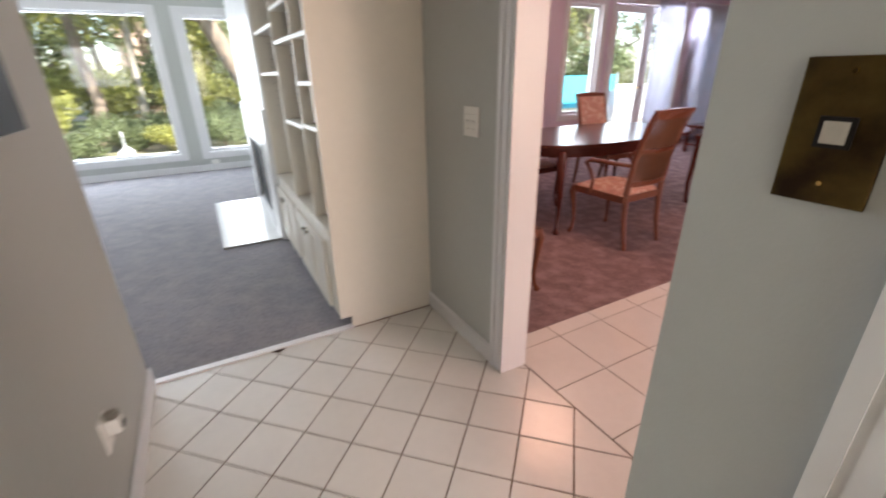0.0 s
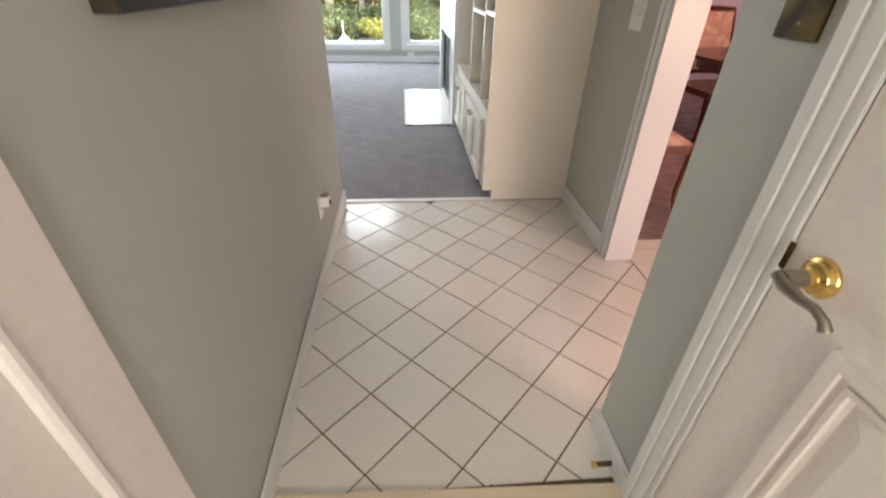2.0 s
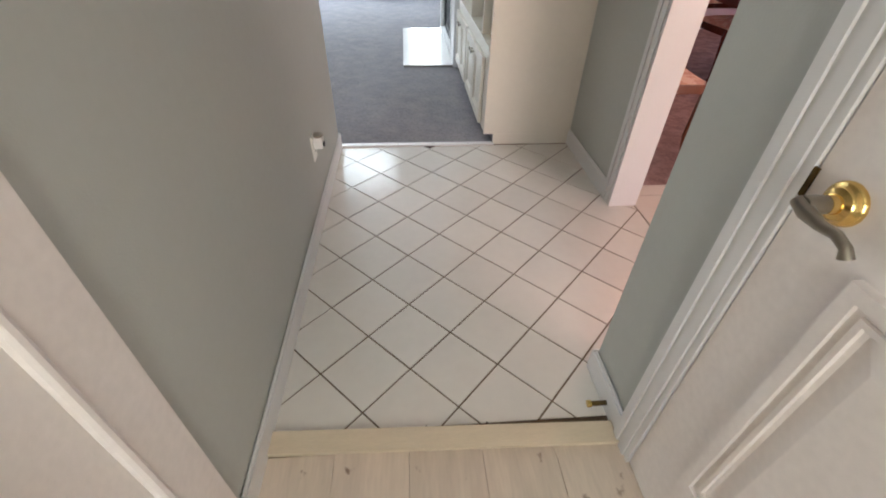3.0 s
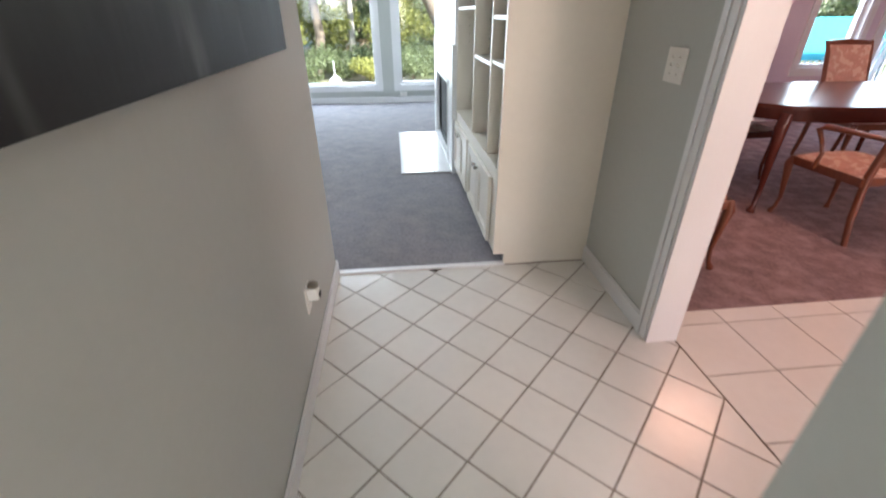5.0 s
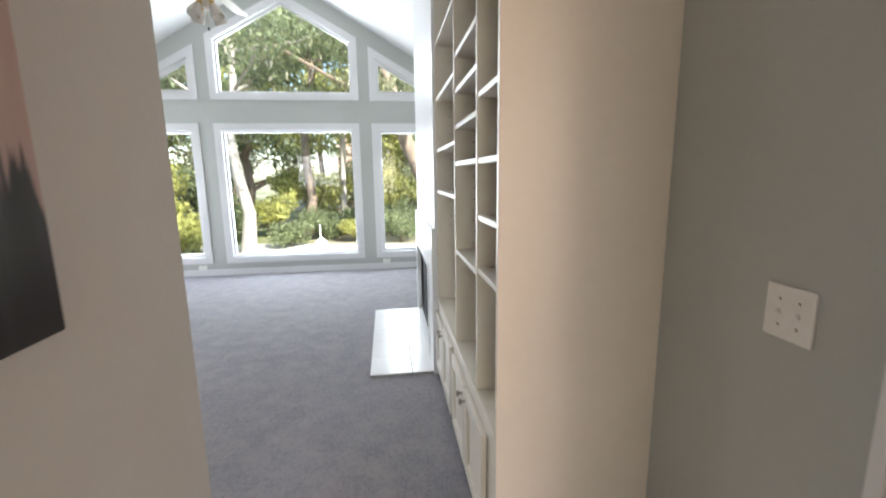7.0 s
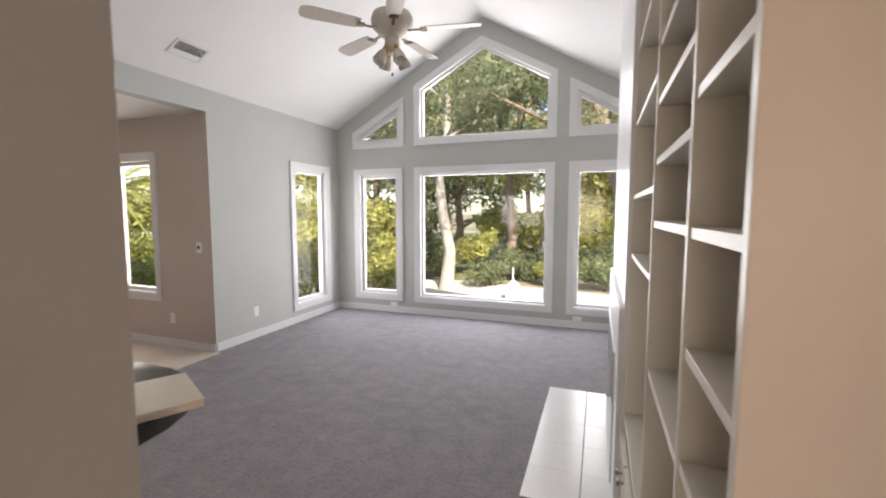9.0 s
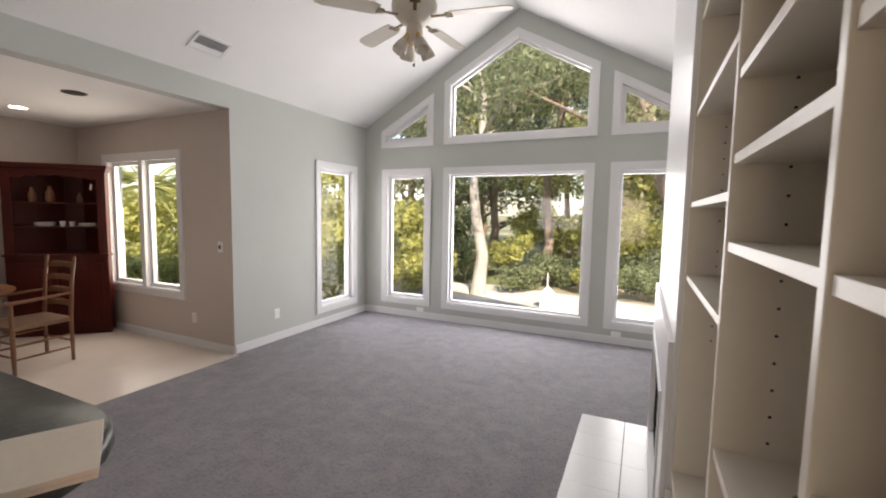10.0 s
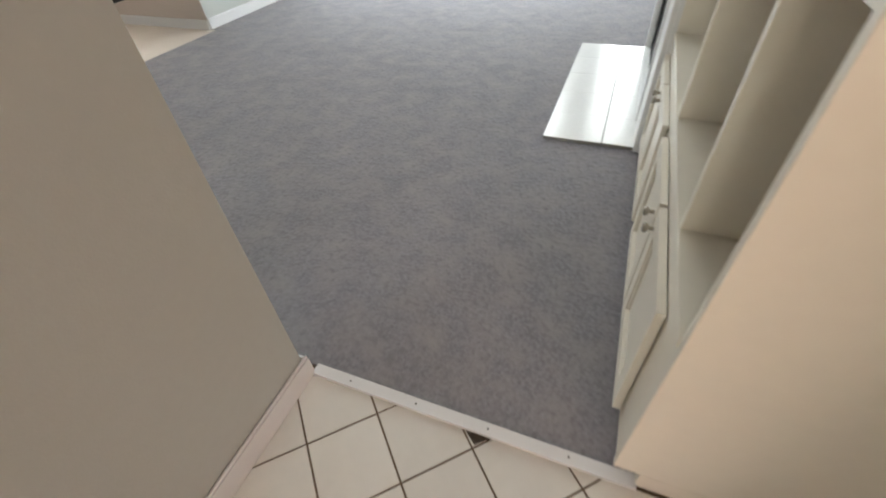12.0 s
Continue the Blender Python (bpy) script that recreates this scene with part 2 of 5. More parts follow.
def box(bm, x0, x1, y0, y1, z0, z1, bevel=0.0, m=None):
    vs = [bm.verts.new((x, y, z)) for x in (x0, x1) for y in (y0, y1) for z in (z0, z1)]
    fs = [bm.faces.new([vs[i] for i in f]) for f in ((0, 1, 3, 2), (4, 6, 7, 5), (0, 4, 5, 1), (2, 3, 7, 6), (0, 2, 6, 4), (1, 5, 7, 3))]
    if bevel:
        es = list({e for f in fs for e in f.edges})
        out = bmesh.ops.bevel(bm, geom=es, offset=bevel, segments=2, affect='EDGES', profile=0.6)
        vs = list({v for f in out["faces"] for v in f.verts} | {v for v in vs if v.is_valid})
    if m is not None:
        bmesh.ops.transform(bm, matrix=m, verts=vs)
    return bm


def boxed(*a, **k):
    return box(bmesh.new(), *a, **k)


def prism(bm, poly, put, d0, d1):
    """A flat polygon (u, v) made a slab between depths d0 and d1; put(u, v, d) gives the place."""
    a = [bm.verts.new(put(u, v, d0)) for u, v in poly]
    b = [bm.verts.new(put(u, v, d1)) for u, v in poly]
    bm.faces.new(a)
    bm.faces.new(b[::-1])
    n = len(poly)
    for i in range(n):
        bm.faces.new((a[i], a[(i + 1) % n], b[(i + 1) % n], b[i]))
    return bm


def inset(poly, w):
    """A convex polygon (any turn) moved inwards by w."""
    area = sum(poly[i - 1][0] * poly[i][1] - poly[i][0] * poly[i - 1][1] for i in range(len(poly)))
    s = 1 if area > 0 else -1
    lines = []
    for i in range(len(poly)):
        (x0, y0), (x1, y1) = poly[i - 1], poly[i]
        l = math.hypot(x1 - x0, y1 - y0)
        nx, ny = -(y1 - y0) / l * s, (x1 - x0) / l * s
        lines.append((nx, ny, nx * x0 + ny * y0 + w))
    out = []
    for i in range(len(poly)):
        a, b, c = lines[i]
        d, e, f = lines[(i + 1) % len(poly)]
        det = a * e - b * d
        out.append(((c * e - b * f) / det, (a * f - c * d) / det))
    return out


def ring(bm, poly, w, put, d0, d1):
    """A frame of width w along the inside of a polygon."""
    q = inset(poly, w)
    n = len(poly)
    vs = [[bm.verts.new(put(*p, d)) for p in pts] for pts in (poly, q) for d in (d0, d1)]
    o0, o1, i0, i1 = vs
    for i in range(n):
        j = (i + 1) % n
        for a, b in ((o0, o1), (o1, i1), (i1, i0), (i0, o0)):
            bm.faces.new((a[i], a[j], b[j], b[i]))
    return bm


def on_y(y):
    return lambda u, v, d: (u, y + d, v)


def on_x(x):
    return lambda u, v, d: (x + d, u, v)


def pierced(outer, holes, put, d0, d1):
    """A wall of any outline with openings right through it."""
    bm = bmesh.new()
    edges = []
    for loop in (outer, *holes):
        vs = [bm.verts.new(put(u, v, d0)) for u, v in loop]
        edges += [bm.edges.new((vs[i - 1], vs[i])) for i in range(len(vs))]
    fs = [g for g in bmesh.ops.triangle_fill(bm, use_beauty=True, use_dissolve=False, edges=edges)["geom"] if isinstance(g, bmesh.types.BMFace)]
    out = bmesh.ops.extrude_face_region(bm, geom=fs)
    a, b = Vector(put(0, 0, d0)), Vector(put(0, 0, d1))
    bmesh.ops.translate(bm, verts=[g for g in out["geom"] if isinstance(g, bmesh.types.BMVert)], vec=b - a)
    return bm


def rect(u0, u1, v0, v1):
    return [(u0, v0), (u1, v0), (u1, v1), (u0, v1)]


def tube(bm, pts, radii, sides=10, cap=True):
    """A round bar along points, each with its radius."""
    rows = []
    pts = [Vector(p) for p in pts]
    side = None
    for i, p in enumerate(pts):
        way = (pts[min(i + 1, len(pts) - 1)] - pts[max(i - 1, 0)]).normalized()
        if side is None:
            side = way.orthogonal().normalized()
        side = (side - way * side.dot(way)).normalized()
        up = way.cross(side)
        r = radii[i] if isinstance(radii, (list, tuple)) else radii
        rows.append([bm.verts.new(p + (side * math.cos(a) + up * math.sin(a)) * r) for a in (2 * math.pi * k / sides for k in range(sides))])
    for a, b in zip(rows, rows[1:]):
        for k in range(sides):
            bm.faces.new((a[k], a[(k + 1) % sides], b[(k + 1) % sides], b[k]))
    if cap:
        bm.faces.new(rows[0][::-1])
        bm.faces.new(rows[-1])
    return bm


def lathe(bm, profile, at=(0, 0, 0), sides=20, m=None):
    """A turned shape from (radius, height) pairs, about a vertical axis."""
    rows = []
    for r, z in profile:
        rows.append([bm.verts.new((at[0] + r * math.cos(2 * math.pi * k / sides), at[1] + r * math.sin(2 * math.pi * k / sides), at[2] + z)) for k in range(sides)])
    for a, b in zip(rows, rows[1:]):
        for k in range(sides):
            bm.faces.new((a[k], a[(k + 1) % sides], b[(k + 1) % sides], b[k]))
    bm.faces.new(rows[0][::-1])
    bm.faces.new(rows[-1])
    if m is not None:
        bmesh.ops.transform(bm, matrix=m, verts=[v for r in rows for v in r])
    return bm


def clip(poly, rects):
    """A convex polygon cut to a rectangle (x0, x1, y0, y1)."""
    x0, x1, y0, y1 = rects
    for axis, lim, sign in ((0, x0, 1), (0, x1, -1), (1, y0, 1), (1, y1, -1)):
        out = []
        for i in range(len(poly)):
            p, q = poly[i - 1], poly[i]
            a, b = (p[axis] - lim) * sign, (q[axis] - lim) * sign
            if (a >= 0) != (b >= 0):
                t = a / (a - b)
                out.append((p[0] + (q[0] - p[0]) * t, p[1] + (q[1] - p[1]) * t))
            if b >= 0:
                out.append(q)
        poly = out
        if len(poly) < 3:
            return []
    return poly


def flat(u, v, d):
    return (u, v, d)


def structure(name, bm, mat, label, category):
    return single(name, bm, mat, label, category, "structure")

# ---- large structure ----
LX, RX, GY = -3.13, 1.475, 5.232      # family room: side walls and gable wall
RIDGE_X, RIDGE_Z, EAVE_Z = -0.80, 4.150, 2.81
SLOPE = (RIDGE_Z - EAVE_Z) / (RIDGE_X - LX)


def roof_z(x):
    return RIDGE_Z - SLOPE * abs(x - RIDGE_X)


# gable wall with its six windows
W_LOW = [rect(-2.826, -2.004, 0.188, 2.183), rect(-1.808, 0.197, 0.186, 2.183), rect(0.376, 1.198, 0.184, 2.183)]
W_UP = [[(-2.84, 2.498), (-1.974, 2.498), (-1.974, 3.215), (-2.84, 2.735)],
        [(-1.81, 2.50), (0.207, 2.50), (0.207, 3.35), (-0.80, 3.905), (-1.81, 3.345)],
        [(0.365, 2.498), (1.23, 2.498), (1.23, 2.745), (0.365, 3.24)]]
outer = [(LX - 0.15, -0.1), (RX + 0.15, -0.1), (RX + 0.15, roof_z(RX + 0.15)), (RIDGE_X, RIDGE_Z), (LX - 0.15, roof_z(LX - 0.15))]
TR = 0.075
structure("wall_north", pierced(outer, [inset(w, TR) for w in W_LOW + W_UP], on_y(GY), 0, 0.15), WALL, "light grey painted gable wall with six windows", "wall")


def window(name, poly, put, label, sill=True, sash=0.045, trim=TR, split=None):
    """A fixed window: casing, jamb frame, sash, stool and pane."""
    w = tagged(new(name), label, "window", kind="structure")
    part("window_casing", ring(bmesh.new(), poly, trim, put, -0.022, 0.0), TRIM, w)
    inner = inset(poly, trim)
    part("window_frame", ring(bmesh.new(), inner, 0.018, put, -0.012, 0.15), TRIM, w)
    panes = [inset(inner, 0.018)] if not split else split
    for p in panes:
        s = part("sash", ring(bmesh.new(), p, sash, put, 0.045, 0.095), TRIM, w)
        g = part("pane", prism(bmesh.new(), inset(p, sash - 0.006), put, 0.066, 0.072), GLASS, s, "clear window glass")
        g.visible_shadow = False
    return w


k = 0
for poly in W_LOW + W_UP:
    k += 1
    window("window_%d" % k, poly, on_y(GY), "white-cased fixed window in grey gable wall" if k < 4 else "white-cased angled upper window under the sloping ceiling", sash=0.03 if k in (2, 5) else 0.045)

# left side wall of the family room with a tall window; the wall over the nook opening
SIDE = rect(4.118, 4.99, 0.175, 2.208)
NY, HEAD = 2.865, 2.577
outer = [(NY, -0.1), (GY, -0.1), (GY, EAVE_Z + 0.02), (-3.0, EAVE_Z + 0.02), (-3.0, HEAD), (NY, HEAD)]
structure("wall_west", pierced(outer, [inset(SIDE, TR)], on_x(LX), 0, -0.15), WALL, "light grey side wall with wide opening to the breakfast nook", "wall")
window("window_7", SIDE, lambda u, v, d: (LX - d, u, v), "tall narrow white-cased side window")

# right side wall and back
structure("wall_east", boxed(RX, RX + 0.12, 0.0, GY, -0.1, roof_z(RX)), WALL, "light grey painted wall behind fireplace and bookcase", "wall")
for s, nm in ((-1, "ceiling_west"), (1, "ceiling_east")):
    xe = LX - 0.15 if s < 0 else RX + 0.15
    prof = [(xe, roof_z(xe)), (RIDGE_X, RIDGE_Z), (RIDGE_X, RIDGE_Z + 0.15), (xe, roof_z(xe) + 0.15)]
    structure(nm, prism(bmesh.new(), prof, lambda u, v, d: (u, d, v), -3.0, GY + 0.15), CEIL, "white sloping cathedral ceiling", "ceiling")
structure("wall_south", pierced([(LX - 0.15, 2.6), (RX + 0.15, 2.6), (RX + 0.15, roof_z(RX + 0.15)), (RIDGE_X, RIDGE_Z), (LX - 0.15, roof_z(LX - 0.15))], [], on_y(-2.9), 0, -0.12),
          WALL, "light grey gable wall at the kitchen end", "wall")

# floors
structure("floor_family", prism(bmesh.new(), [(-3.055, 0.0), (RX, 0.0), (RX, GY), (LX, GY), (LX, NY), (-3.055, NY)], flat, -0.1, 0.004), CARPET, "blue-grey cut pile carpet, family room", "carpet")
structure("floor_nook", boxed(-6.02, -3.055, -3.0, NY, -0.1, 0.0), VINYL, "glossy cream vinyl floor of the breakfast nook", "floor")
structure("floor_kitchen", boxed(-3.055, -0.12, -3.0, 0.0, -0.1, 0.0), VINYL, "glossy cream vinyl floor of the kitchen", "floor")
floor_hall = structure("floor_hall", boxed(-0.12, 1.582, -2.0, 0.0, -0.1, -0.004), GROUT, "tan grout bed under diagonal hall tiles", "floor")
floor_foyer = structure("floor_foyer", boxed(1.582, 5.0, -3.7, -0.568, -0.1, -0.004), GROUT, "tan grout bed of the foyer tiles", "floor")
structure("floor_dining", boxed(1.582, 11.5, -0.568, 3.2, -0.1, 0.003), CARPET_D, "mauve carpet of dining and living room", "carpet")
structure("floor_living_south", boxed(5.0, 11.5, -3.7, -0.568, -0.1, 0.003), CARPET_D, "mauve carpet of living room", "carpet")
floor_entry = structure("floor_entry", boxed(-0.12, 1.6, -4.5, -2.0, -0.1, -0.006), GROUT, "bed under pale entry planks", "floor")

# hall walls
structure("wall_hall_west", boxed(-0.13, 0.0, -2.21, -0.040, -0.1, 2.6), WALL, "grey hall wall with canvas and outlet", "wall")
structure("wall_entry_west", boxed(-0.13, 0.0, -4.5, -3.05, -0.1, 2.6), WALL, "grey entry wall", "wall")
structure("wall_entry_west_head", boxed(-0.13, 0.0, -3.05, -2.21, 2.06, 2.6), WALL, "grey wall over the entry door", "wall")
structure("wall_hall_far_east", boxed(1.458, 1.582, -0.757, 0.02, -0.1, 2.6), WALL, "grey hall wall with double switch", "wall")
structure("wall_hall_near_east", boxed(1.012, 1.13, -2.038, -1.724, -0.1, 2.6), WALL, "grey hall wall with brass switch plate", "wall")
structure("wall_entry_east", boxed(1.012, 1.13, -4.5, -2.87, -0.1, 2.6), WALL, "grey entry wall", "wall")
structure("wall_entry_east_head", boxed(1.012, 1.13, -2.87, -2.038, 2.06, 2.6), WALL, "grey wall over the closed door", "wall")
# Unseen end wall; its opening is added for the hall fill lamp.
structure("wall_hall_back", pierced(rect(-0.12, 1.12, -0.1, 2.6), [rect(0.1, 0.9, 0.6, 2.1)], on_y(-4.4), 0, -0.12), WALL, "grey wall at the entry's end with opening added for a fill lamp", "wall")
structure("ceiling_hall", boxed(-0.12, 1.6, -4.52, 0.0, 2.6, 2.72), CEIL, "flat white hall ceiling", "ceiling")
structure("wall_hall_head", boxed(0.0, 1.6, -0.06, 0.0, 2.45, 4.3), WALL, "grey wall over hall opening", "wall")
structure("wall_foyer_return", boxed(1.12, 1.24, -3.7, -2.04, -0.1, 2.6), WALL, "grey foyer wall", "wall")
structure("wall_kitchen_east", boxed(-0.12, 0.0, -3.0, -0.06, 2.6, 4.0), WALL, "grey kitchen wall above the hall", "wall")

# dining and living room shell
LW = [rect(5.47, 6.18, 0.64, 2.25)]
DRP = rect(8.6, 10.2, 0.25, 2.25)
structure("wall_living_north", pierced(rect(1.6, 11.6, -0.1, 3.0), [LW[0], rect(6.45, 8.19, 0.02, 2.27), DRP], on_y(3.2), 0, 0.15), LAVENDER, "pale mauve wall with window and french doors", "wall")
structure("wall_living_east", boxed(11.5, 11.65, -3.8, 3.35, -0.1, 3.0), LAVENDER, "pale mauve end wall of living room", "wall")
structure("wall_dining_west", boxed(1.597, 1.63, -0.05, 3.35, -0.1, 3.0), LAVENDER, "pale mauve dining wall", "wall")
# Unseen front wall; its opening is added for the pink entry lamp.
structure("wall_living_south", pierced(rect(1.12, 11.65, -0.1, 3.0), [rect(2.4, 4.0, 0.3, 2.3)], on_y(-3.6), 0, -0.12), LAVENDER, "pale mauve front wall with opening added for a fill lamp", "wall")
structure("ceiling_living", boxed(1.6, 11.65, -3.75, 3.35, 3.0, 3.12), CEIL, "flat white living room ceiling", "ceiling")
structure("wall_dining_head", boxed(1.458, 1.582, -2.04, -0.757, 2.45, 3.1), WALL, "grey wall over dining opening", "wall")
structure("ceiling_foyer_drop", boxed(1.12, 1.6, -3.7, -2.04, 2.6, 2.72), CEIL, "flat white foyer ceiling", "ceiling")

# nook shell
NW = rect(-5.44, -3.912, 0.51, 2.20)
structure("wall_nook_north", pierced(rect(-6.02, LX - 0.15, -0.1, 2.7), [inset(NW, TR)], on_y(NY), 0, 0.15), NOOK, "warm grey nook wall with double window", "wall")
structure("wall_nook_return", boxed(LX - 0.15, LX, NY - 0.003, NY, -0.1, HEAD), NOOK, "warm grey return of the nook wall", "wall")
structure("wall_nook_west", boxed(-6.17, -6.02, -3.0, NY + 0.15, -0.1, 2.7), NOOK, "warm grey nook end wall", "wall")
# Unseen wall; its opening is added for the kitchen fill lamp.
structure("wall_nook_south", pierced(rect(-6.17, -0.12, -0.1, 2.7), [rect(-2.4, -1.0, 1.05, 2.1)], on_y(-3.0), 0, -0.12), NOOK, "warm grey kitchen end wall", "wall")
structure("ceiling_nook", boxed(-6.17, LX - 0.15, -3.1, NY + 0.15, HEAD, 2.75), CEIL, "flat white nook ceiling", "ceiling")
mid = -4.66
window("window_8", NW, on_y(NY), "white double casement window in nook wall",
       split=[rect(-5.44 + 0.093, mid - 0.035, 0.603, 2.107), rect(mid + 0.035, -3.912 - 0.093, 0.603, 2.107)])
part("window_mullion", boxed(mid - 0.04, mid + 0.04, NY - 0.018, NY + 0.12, 0.603, 2.107, 0.004), TRIM, bpy.data.objects["window_8"])

# ground outside
structure("ground", boxed(-400, 400, -300, 500, -0.8, -0.42), GRASS, "leafy lawn and bare ground behind the house", "ground")
# Unseen slab, added to block sun from the entry and hall openings.
structure("sun_block_slab", boxed(-3.0, 8.0, -9.0, -3.76, 3.0, 3.12), CEIL, "unseen flat slab added to keep sun out of the entry", "porch roof")

# ---- trim: baseboards, casings, thresholds ----
def baseboard(name, x0, x1, y0, y1, h=0.095):
    bm = boxed(x0, x1, y0, y1, 0.0, h - 0.012)
    cx, cy = (x1 - x0) * 0.3, (y1 - y0) * 0.3
    lx, ly = (x1 - x0 < 0.03), (y1 - y0 < 0.03)
    box(bm, x0 + (cx if lx else 0), x1 - (cx if lx else 0), y0 + (cy if ly else 0), y1 - (cy if ly else 0), h - 0.012, h, 0.002)
    return structure(name, bm, TRIM, "white painted baseboard along the wall", "baseboard")


B = 0.014
baseboard("baseboard_hall_west", 0.0, 0.012, -2.104, -0.022)
baseboard("baseboard_hall_end", -0.13, 0.0, -0.040, -0.022)
baseboard("baseboard_hall_far_east", 1.458 - B, 1.458, -0.672, -0.024)
baseboard("baseboard_hall_near_east", 1.012 - B, 1.012, -1.946, -1.724)
baseboard("baseboard_near_end", 0.998, 1.13, -1.724, -1.710)
baseboard("baseboard_gable", LX, RX, GY - B, GY, 0.10)
baseboard("baseboard_west", LX, LX + B, NY, GY - B, 0.10)
baseboard("baseboard_nook", -5.3, LX - 0.0, NY - 0.003 - B, NY - 0.003, 0.09)
baseboard("baseboard_east", RX - B, RX, 3.25, GY - B, 0.10)
baseboard("baseboard_dining_west", 1.63, 1.63 + B, -0.05, 3.2, 0.10)
baseboard("baseboard_living", 1.72, 5.3, 3.2 - B, 3.2, 0.10)


def casing_profile(bm, put, u0, u1, v0, v1):
    """A moulded door casing: a stepped board, thicker on its outer side."""
    steps = ((0.0, 0.30, 0.020), (0.30, 0.42, 0.014), (0.42, 0.75, 0.017), (0.75, 0.86, 0.011), (0.86, 1.0, 0.014))
    for a, b, d in steps:
        prism(bm, rect(u0 + (u1 - u0) * a, u0 + (u1 - u0) * b, v0, v1), put, 0, d)
    return bm


# casing and jamb of the dining opening (far side), casing of both entry doors
bm = casing_profile(bmesh.new(), lambda u, v, d: (1.458 - d, u, v), -0.672, -0.762, 0.0, 2.45)
structure("trim_dining_opening", bm, TRIM, "white moulded casing of the dining opening", "door casing")
structure("trim_dining_jamb", boxed(1.440, 1.586, -0.767, -0.757, 0.0, 2.45, 0.002), TRIM, "white flat jamb of the dining opening", "door jamb")
bm = casing_profile(bmesh.new(), lambda u, v, d: (1.012 - d, u, v), -1.946, -2.030, 0.0, 2.12)
structure("trim_closed_door", bm, TRIM, "white moulded casing beside the closed door", "door casing")
bm = casing_profile(bmesh.new(), lambda u, v, d: (1.012 - d, u, v), -2.94, -2.868, 0.0, 2.12)
structure("trim_closed_door_hinge", bm, TRIM, "white moulded casing on hinge side", "door casing")
bm = prism(bmesh.new(), rect(-2.200, -2.104, 0.0, 2.12), lambda u, v, d: (d, u, v), 0, 0.013)
tube(bm, [(0.006, -2.204, 0), (0.006, -2.204, 2.12)], 0.011, 10)
structure("trim_entry_door", bm, DOORW, "flat pale casing with rounded bead, chipped edge", "door casing")

# thresholds
bm = prism(bmesh.new(), [(0.008, -0.032), (0.968, -0.036), (0.968, 0.0), (0.008, 0.004)], flat, -0.004, 0.010)
t = structure("threshold_carpet", bm, TRIM, "narrow white strip between tile and carpet", "threshold")
for i in range(4):
    part("screw", lathe(bmesh.new(), [(0.003, 0), (0.003, 0.0112)], (0.14 + i * 0.22, -0.016, 0), 8), DARKMET, t)
bm = prism(bmesh.new(), [(0.0, -1.880), (1.012, -1.914), (1.012, -1.978), (0.0, -1.946)], flat, -0.006, 0.014)
structure("threshold_entry", bm, WOODTRIM, "pale worn wooden strip where hall tiles end", "threshold")

# ---- doors ----
def panel_door(name, put, u0, u1, label, panels):
    """A slab with raised and fielded panels, in the plane of put(u, v, d); d grows towards the room."""
    d = tagged(new(name), label, "door", kind="structure")
    part("door_leaf", prism(bmesh.new(), rect(u0, u1, 0.012, 2.05), put, -0.035, 0.0), DOORW, d)
    for v0, v1 in panels:
        p = rect(u0 + 0.138, u1 - 0.138, v0, v1)
        q = part("panel_moulding", ring(bmesh.new(), p, 0.022, put, 0.0, 0.017), DOORW, d)
        part("inner_bead", ring(bmesh.new(), inset(p, 0.034), 0.009, put, 0.001, 0.012), DOORW, q)
        ring_bm = bmesh.new()
        a, b = inset(p, 0.022), inset(p, 0.05)
        va = [ring_bm.verts.new(put(x, y, 0.008)) for x, y in a]
        vb = [ring_bm.verts.new(put(x, y, 0.001)) for x, y in b]
        for i in range(4):
            ring_bm.faces.new((va[i - 1], va[i], vb[i], vb[i - 1]))
        part("panel_slope", ring_bm, DOORW, q)
        f = inset(p, 0.085)
        fm = bmesh.new()
        vc = [fm.verts.new(put(x, y, 0.001)) for x, y in b]
        vd = [fm.verts.new(put(x, y, 0.009)) for x, y in f]
        for i in range(4):
            fm.faces.new((vc[i - 1], vc[i], vd[i], vd[i - 1]))
        fm.faces.new(vd)
        part("panel_field", fm, DOORW, q)
    return d


door = panel_door("door_1", lambda u, v, d: (1.004 - d, u, v), -2.868, -2.034, "closed white panelled door with brass lever", ((0.240, 0.832), (1.02, 1.90)))
PZ, PY = 0.896, -2.094
rot = Matrix.Translation((1.004, PY, PZ)) @ Euler((0, radians(-90), 0)).to_matrix().to_4x4()
handle = part("rosette", lathe(bmesh.new(), [(0.031, 0), (0.031, 0.004), (0.028, 0.008), (0.024, 0.010), (0.022, 0.014), (0.014, 0.017), (0.013, 0.030)], sides=28, m=rot), BRASS, door, "polished brass rosette", True)
bm = bmesh.new()
X0 = 1.004 - 0.034
tube(bm, [(X0 + 0.010, PY, PZ), (X0 - 0.010, PY, PZ), (X0 - 0.028, PY, PZ)], [0.012, 0.014, 0.013], 14)
tube(bm, [(X0 - 0.026, PY + 0.010, PZ + 0.002), (X0 - 0.028, PY - 0.012, PZ - 0.004), (X0 - 0.030, PY - 0.038, PZ - 0.005), (X0 - 0.030, PY - 0.062, PZ - 0.002),
          (X0 - 0.030, PY - 0.080, PZ - 0.008), (X0 - 0.028, PY - 0.086, PZ - 0.019)], [0.010, 0.011, 0.008, 0.007, 0.007, 0.009], 12)
part("lever", bm, PEWTER, handle, "curved pewter lever", True)
part("strike_plate", boxed(0.9985, 1.003, -2.038, -2.025, 0.872, 0.918, 0.001), AGED, door, "worn brass strike plate")
